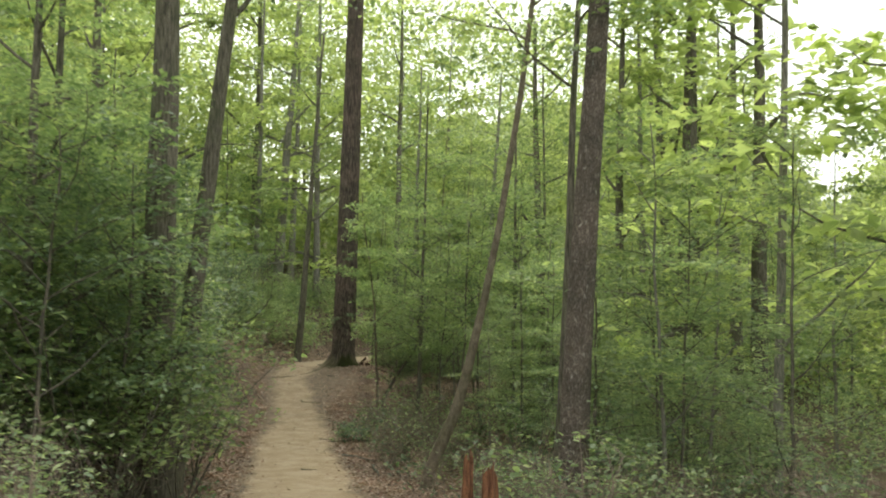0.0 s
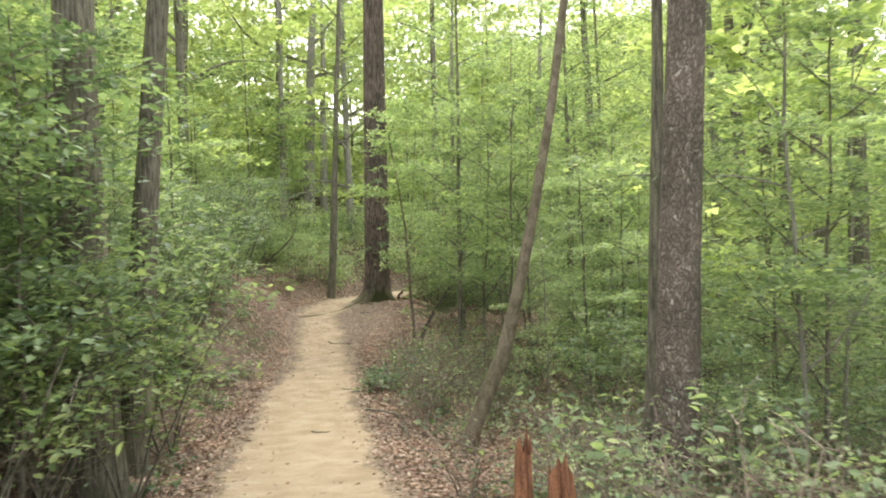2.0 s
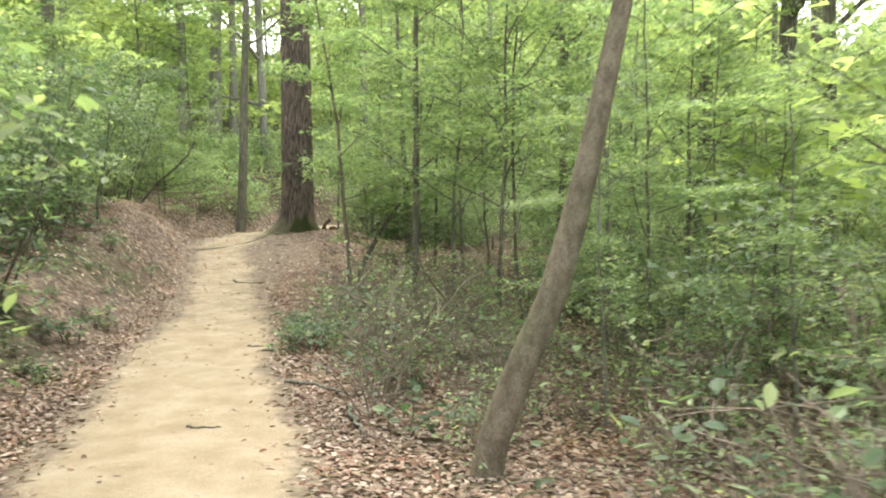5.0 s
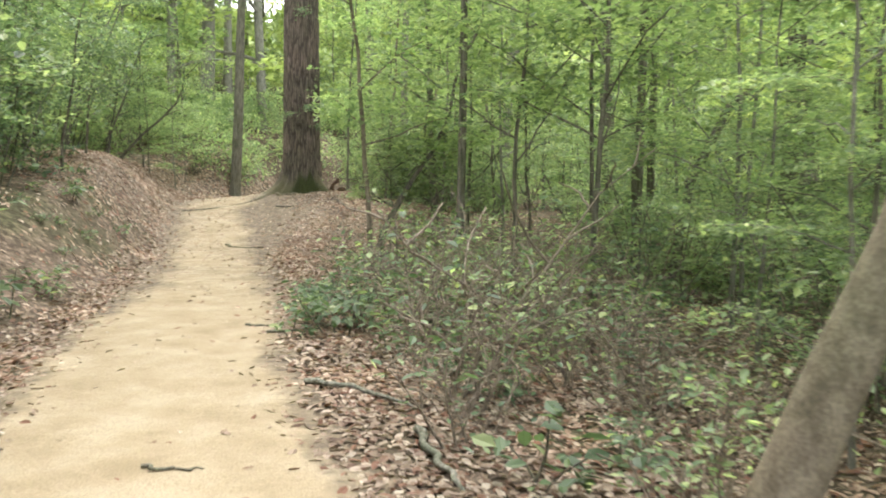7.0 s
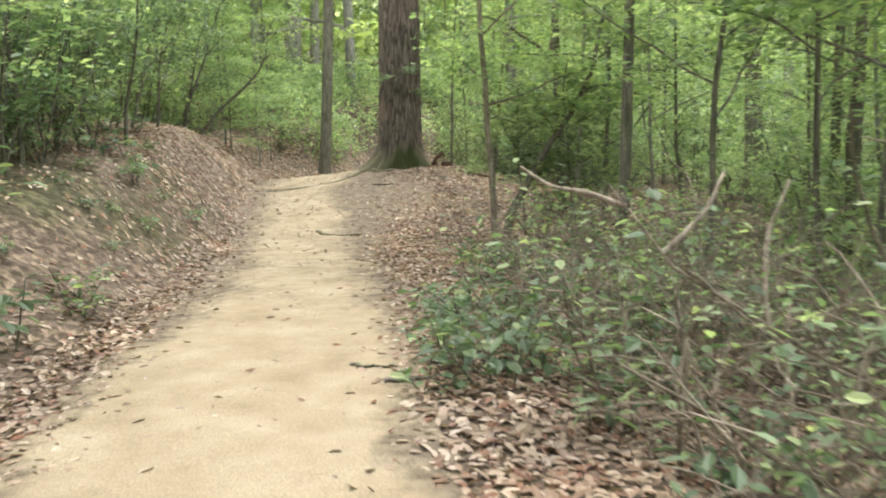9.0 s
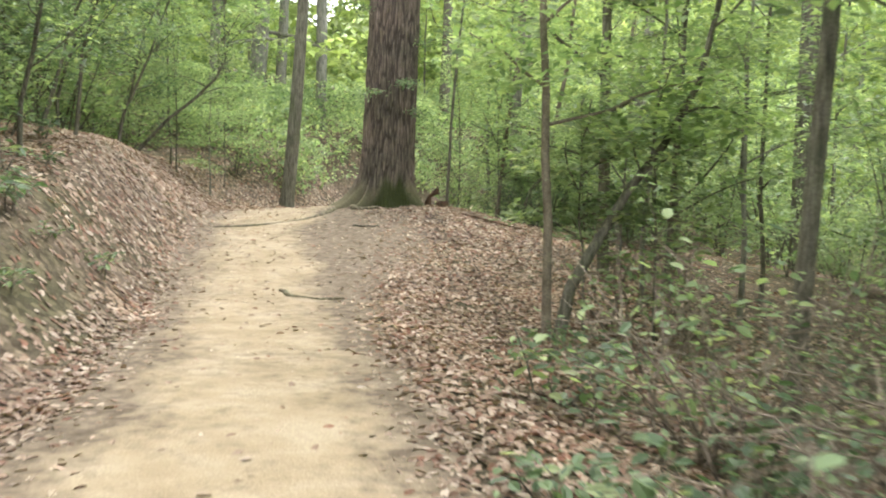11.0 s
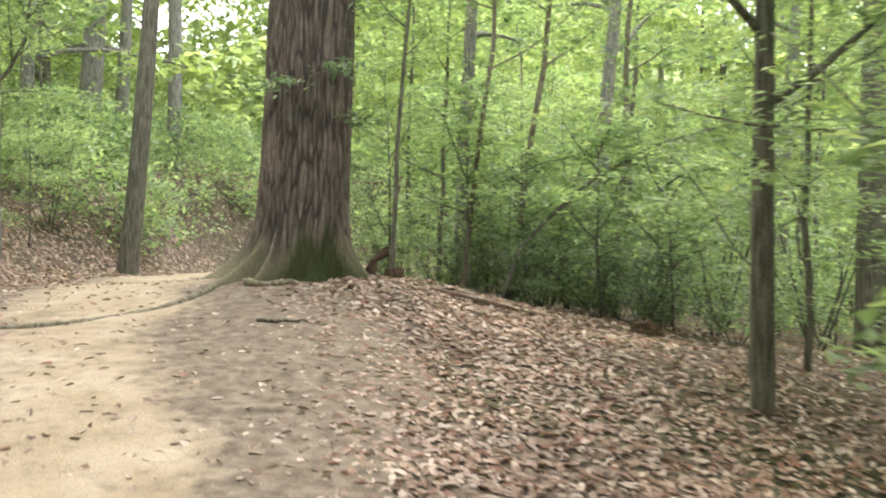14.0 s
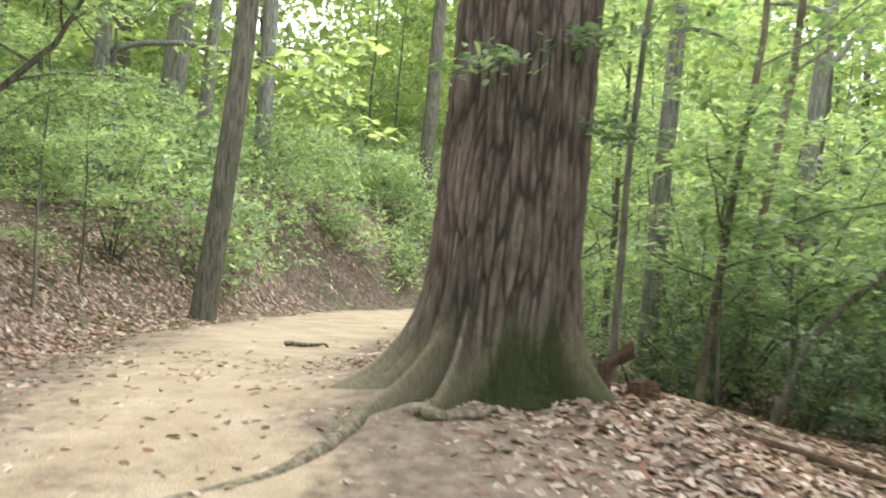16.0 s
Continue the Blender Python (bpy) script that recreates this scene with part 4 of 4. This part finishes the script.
tagged(part("backdrop", far_hillside(), slope_material()), "wooded slope in the distance with pale green haze painted in", "backdrop", kind="structure")

# ---- undergrowth ----
LABEL_A = "dense evergreen bush with glossy dark green leaves"
LABEL_B = "low twiggy brown bush with sparse green leaves"
LABEL_C = "tall leafy bush with bright green leaves"
full = [shrub("bush", LABEL_A, 100 + i, 2.6, 1.12, 5, 1100, 0.087, M_SHRUB, 0, -40 - 3 * i, -60, low=0.1) for i in range(4)]
over = [shrub("bush", LABEL_A, 150 + i, 2.4, 1.5, 6, 1150, 0.08, M_CANOPY, 0, -40 - 3 * i, -87, low=0.27) for i in range(3)]
back = [shrub("bush", LABEL_A, 105 + i, 2.6, 1.4, 5, 1000, 0.115, M_LAYER, 0, -40 - 3 * i, -63, shape=4, low=0.03) for i in range(3)]
tall = [shrub("bush", LABEL_C, 110 + i, 3.6, 1.6, 5, 1300, 0.125, M_LAYER, 0, -40 - 3 * i, -66, shape=4, low=0.05) for i in range(3)]
lowb = [shrub("low_bush", LABEL_B, 120 + i, 0.95, 0.7, 6, 250, 0.06, M_LAYER, 1, -40 - 3 * i, -72, low=0.25) for i in range(4)]
bare = [shrub("dead_bush", "nearly leafless tangle of thin brown twigs", 125 + i, 0.85, 0.7, 5, 75, 0.055, M_SHRUB, 2, -40 - 3 * i, -75, low=0.25) for i in range(3)]
tuft = [shrub("seedling", "small green seedling plant with broad leaves", 130 + i, 0.35, 0.3, 3, 60, 0.07, M_SHRUB, 0, -40 - 3 * i, -78, low=0.3) for i in range(2)]


def scatter(kinds_in, count, ylo, yhi, dlo, dhi, smin, smax, apart=0.5):
    """Sets copies of the bushes between two distances from the path's middle line (minus: the bank's side)."""
    done, tries, spots = 0, 0, []
    while done < count and tries < count * 30:
        tries += 1
        y, d = rng.uniform(ylo, yhi), rng.uniform(dlo, dhi)
        x = float(on(PATH_X, y)) + d
        if (x - OAK_X) ** 2 + (y - OAK_Y) ** 2 < 1.6 or (-1.4 < x < 0.9 and 11.8 < y < 15.1) or any((x - a) ** 2 + (y - b) ** 2 < apart * apart for a, b in spots):
            continue
        spots.append((x, y))
        copy_thing(kinds_in[rng.integers(len(kinds_in))], placed(x, y, rng.uniform(0, 360), rng.uniform(smin, smax)))
        done += 1


# bank side, first stretch: thick and high
scatter(over, 11, 8.5, 15, -5.8, -3.4, 0.9, 1.3, 0.75)
scatter(lowb, 12, 4.2, 7.2, -4.6, -2.4, 0.7, 1.1, 0.5)
scatter(back, 18, 6, 18, -9, -5, 1.2, 1.8, 1.0)
scatter(lowb, 4, 7, 16, -2.9, -2.5, 0.6, 0.8, 0.6)
for k, (x, y, s) in enumerate(((-3.7, 9.4, 1.3), (-3.75, 10.6, 1.45), (-4.25, 8.5, 1.6), (-3.35, 11.4, 1.3), (-4.4, 9.6, 1.7), (-3.8, 7.3, 1.25), (-4.6, 6.6, 1.5), (-4.5, 12.6, 1.7), (-4.9, 11.2, 1.7), (-4.0, 14.4, 1.35))):
    copy_thing(over[k % 3], placed(x - 0.35, y + (0.3 if y > 9 else 3.4), 67 * k, 0.82 * s))
# bank side, farther on: bushes on top of the bank
scatter(full, 24, 14.5, 21, -5.6, -2.7, 1.1, 1.6, 0.6)
scatter(full, 14, 20, 28, -6, -3.0, 0.8, 1.2, 0.7)
scatter(back, 30, 21, 38, -8.0, -3.3, 0.75, 1.2, 0.85)
scatter(tall, 8, 18, 42, -12, -6, 0.9, 1.3, 1.3)
scatter(back, 14, 36, 44, -7, -2.6, 0.5, 0.9, 0.7)
# valley side: twiggy edge, then bushes
scatter(lowb, 20, 6, 17, 2.1, 3.9, 0.7, 1.1, 0.5)
scatter(bare, 16, 8, 23, 1.7, 3.6, 0.8, 1.3, 0.5)
scatter(lowb, 15, 17, 23.5, 2.0, 4.2, 0.8, 1.25, 0.5)
scatter(bare, 18, 17, 23.5, 1.7, 3.8, 0.9, 1.5, 0.42)
scatter(bare, 16, 7, 16, 2.6, 6.5, 1.2, 1.8, 0.5)
scatter(full, 11, 8, 22, 4.0, 6.5, 0.45, 0.75, 0.8)
scatter(back, 16, 10, 30, 6, 11, 0.5, 0.8, 0.8)
scatter(lowb, 24, 9, 30, 4.5, 9, 0.9, 1.4, 0.6)
scatter(tall, 12, 14, 34, 8, 13, 0.6, 0.95, 1.2)
scatter(back, 20, 24.5, 40, 6.3, 11, 0.5, 0.85, 0.9)
scatter(back, 20, 35.6, 44, 2.9, 7.5, 0.4, 0.8, 0.75)
scatter(tall, 12, 37, 48, 3.0, 12, 0.7, 1.2, 1.3)
scatter(full, 20, 34.2, 38.5, 3.6, 7.5, 0.36, 0.6, 0.6)
scatter(tuft, 22, 8, 26, 1.75, 2.7, 0.8, 1.5, 0.4)
scatter(tuft, 18, 10, 30, -3.2, -1.5, 0.8, 1.6, 0.4)
scatter(tuft, 16, 18.5, 27, -3.3, -1.7, 0.5, 0.9, 0.35)


for x, y, s in ((-1.1, 26.75, 1.3), (-0.75, 25.9, 1.2)):
    copy_thing(lowb[int(y) % 4], placed(x, y, 90 * x, s))
for k in range(16):
    copy_thing(tuft[k % 2], placed(-2.25 + 0.65 * math.sin(k * 2.3) ** 2, 19.4 + 0.17 * k, 77 * k, 0.9 + 0.4 * math.sin(k * 1.7) ** 2))
for x, y, s in ((1.2, 16.4, 0.55), (2.0, 17.6, 0.6), (2.9, 16.2, 0.6), (1.8, 19.2, 0.6), (3.6, 18.4, 0.7)):
    copy_thing(near[int(y) % 3], placed(x, y, 70 * y, s))
bent_rng = np.random.default_rng(41)
for k in range(12):
    by = 23.5 + 1.15 * k + bent_rng.uniform(-0.4, 0.4)
    bx = float(on(PATH_X, by)) - bent_rng.uniform(2.7, 4.4)
    way = bent_rng.uniform(-0.45, 0.5)
    rise = np.linspace(0, 1, 7)
    bz = float(height(bx, by)) - 0.08
    stem = np.stack([bx + way * 3.2 * rise ** 1.4 + 0.06 * np.sin(rise * 9 + k), by + bent_rng.uniform(-0.3, 0.3) * 3 * rise, bz + 3.4 * rise ** (0.8 + 0.4 * abs(way))], -1)
    tree("bent_sapling", bx, by, 0.032, 3, (0, 0), "thin crooked dark sapling on top of the bank", 240 + k, M_BARK, M_SHRUB, 0.3, 6, 1.2, 20, 0.08, 0.4, line=stem, z=bz, sides=6, group="saplings on the bank")


def far_undergrowth():
    """Leafy ground growth too far off to tell one plant from the next."""
    r2 = np.random.default_rng(31)
    spots = []
    for count, ylo, yhi, dlo, dhi, up in ((150, 42, 60, -9, -1.8, 1.7), (60, 40, 62, 2.4, 14, 1.8), (40, 26, 52, 12, 26, 2.6), (50, 56, 72, -20, 20, 2.6), (40, 30, 60, -20, -9, 2.6), (26, -14, 4, -12, -2.4, 2.2), (26, -14, 5, 2.6, 12, 2.0), (50, 58, 90, -40, 40, 3.0)):
        y, d = r2.uniform(ylo, yhi, count), r2.uniform(dlo, dhi, count)
        x = on(PATH_X, y) + d
        spots.append(np.stack([x, y, height(x, y), np.full(count, up) * r2.uniform(0.6, 1.2, count)], -1))
    s = np.repeat(np.vstack(spots), 230, 0)
    a, q = r2.random(len(s)) * 2 * np.pi, np.sqrt(r2.random(len(s)))
    rise = r2.random(len(s)) ** 0.8
    rad = s[:, 3] * 0.6 * q * (1.15 - 0.7 * rise)
    c = np.stack([s[:, 0] + rad * np.cos(a), s[:, 1] + rad * np.sin(a), s[:, 2] + 0.05 + s[:, 3] * rise], -1)
    return leaves_mesh("far_undergrowth", c, r2.uniform(0.09, 0.2, len(c)), r2, 0.5)


tagged(part("far_undergrowth", far_undergrowth(), M_LAYER), "low green leafy undergrowth deeper in the wood", "undergrowth", kind="stuff")
# young trees over the thicket on the valley side
n = 0
while n < 9:
    y, d = rng.uniform(9, 19), rng.uniform(4.2, 9)
    x = float(on(PATH_X, y)) + d
    if clear(x, y, 0.9, 3, 3):
        copy_thing(near[rng.integers(3)], placed(x, y, rng.uniform(0, 360), rng.uniform(0.6, 1.1)))
        n += 1


def far_woods():
    """Leaf masses of the distant wood, all round."""
    r2 = np.random.default_rng(9)
    n = 27000
    a = r2.uniform(-0.62, 0.66, n)
    r = r2.uniform(52, 95, n)
    x, y = r * np.sin(a) - 2, r * np.cos(a) + 8
    z = height(x, y) + 0.5 + (8 + 22 * soft((r - 45) / 30)) * r2.random(n) ** 1.05
    open_sky = (a > 0.37) & (a < 0.55) & (z > 4 + 12 * np.abs(a - 0.46) / 0.09)
    keep = ~open_sky & (np.sin(x * 0.33 + z * 0.2) + np.sin(z * 0.55 + x * 0.12) + r2.normal(0, 0.5, n) > -1.1)
    c = np.stack([x, y, z], -1)[keep]
    c = sprays(c, 8, 1.3, 0.25, r2)
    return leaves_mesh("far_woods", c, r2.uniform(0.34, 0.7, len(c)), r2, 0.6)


tagged(part("far_woods", far_woods(), M_FAR), "foliage of the distant wood, tinted pale green for skylight", "woods", kind="stuff")

sprout = [shrub("sapling_sprout", "small sprout with a few broad pale green leaves", 140 + i, 1.05, 0.4, 2, 34, 0.095, M_LAYER, 0, -40 - 3 * i, -84, low=0.35) for i in range(2)]
for x, y, s in ((1.3, 8.5, 0.8), (1.55, 9.7, 1.45), (2.35, 9.3, 1.5), (1.0, 9.9, 1.1), (2.7, 9.9, 1.3), (-4.6, 9.8, 1.0), (-1.3, 22.6, 0.8)):
    copy_thing(sprout[int(x * 10) % 2], placed(x, y, 130 * y, s))


def litter(name, count, seed, ylo, yhi, dlo, dmax, smin, smax, shape):
    """Fallen leaves beside the path, a few of them on it; fewest on the bare earth before the oak."""
    r2 = np.random.default_rng(seed)
    y = r2.uniform(ylo, yhi, count * 3)
    d = np.abs(r2.normal(0, 1, count * 3)) * (dmax - dlo) * 0.5 + dlo
    d *= np.where(r2.random(count * 3) < 0.5, -1, 1)
    e = np.abs(d) / on(PATH_W, y) + 0.2 * r2.normal(0, 1, count * 3)
    bare_earth = np.exp(-((y - 31.6) / 2.0) ** 2) * (d > 0) * np.exp(-((d - 1.0) / 1.2) ** 2)
    keep = ((e > 1.15) & (r2.random(count * 3) > 0.93 * bare_earth)) | (r2.random(count * 3) < 0.007 + 0.04 * soft((y - 22) / 8))
    thin = soft((lumps(d * 1.1, y * 0.7) + 0.42) / 0.5) * soft((-d - 1.5) / 0.6)
    mossy = 0.88 * np.exp(-((y - 23.2) / 6.0) ** 4) * soft((-d - 1.1) / 0.5) * soft((3.7 + d + 0.4 * lumps(y, d)) / 0.6)
    keep &= r2.random(count * 3) > mossy
    keep &= r2.random(count * 3) > 0.85 * thin * soft((27.5 - y) / 3)
    y, d = y[keep][:count], d[keep][:count]
    x = on(PATH_X, y) + d
    z = height(x, y) + 0.008 + 0.011 * r2.random(len(x))
    away = (x - OAK_X) ** 2 + (y - OAK_Y) ** 2 > 0.3
    c = np.stack([x, y, z], -1)[away]
    fall = [(height(c[:, 0] + dx, c[:, 1] + dy) - height(c[:, 0] - dx, c[:, 1] - dy)) / 0.2 for dx, dy in ((0.1, 0.0), (0.0, 0.1))]
    return tagged(part(name, leaves_mesh(name, c, r2.uniform(smin, smax, len(c)), r2, 0.24, shape, 1.0, fall, 1.2), M_LITTER), "dry brown fallen leaves scattered over the ground", "leaf litter", kind="stuff")


litter("leaf_litter", 92000, 21, 4, 37, 0.0, 4.6, 0.04, 0.092, 6)
litter("leaf_litter_outer", 46000, 23, 6, 38, 2.6, 7.5, 0.045, 0.1, 4)
litter("leaf_litter_bank", 20000, 24, 32, 46, 1.2, 5.0, 0.05, 0.1, 4)
litter("leaf_litter_far", 14000, 22, 34, 60, 0.0, 14, 0.07, 0.13, 4)
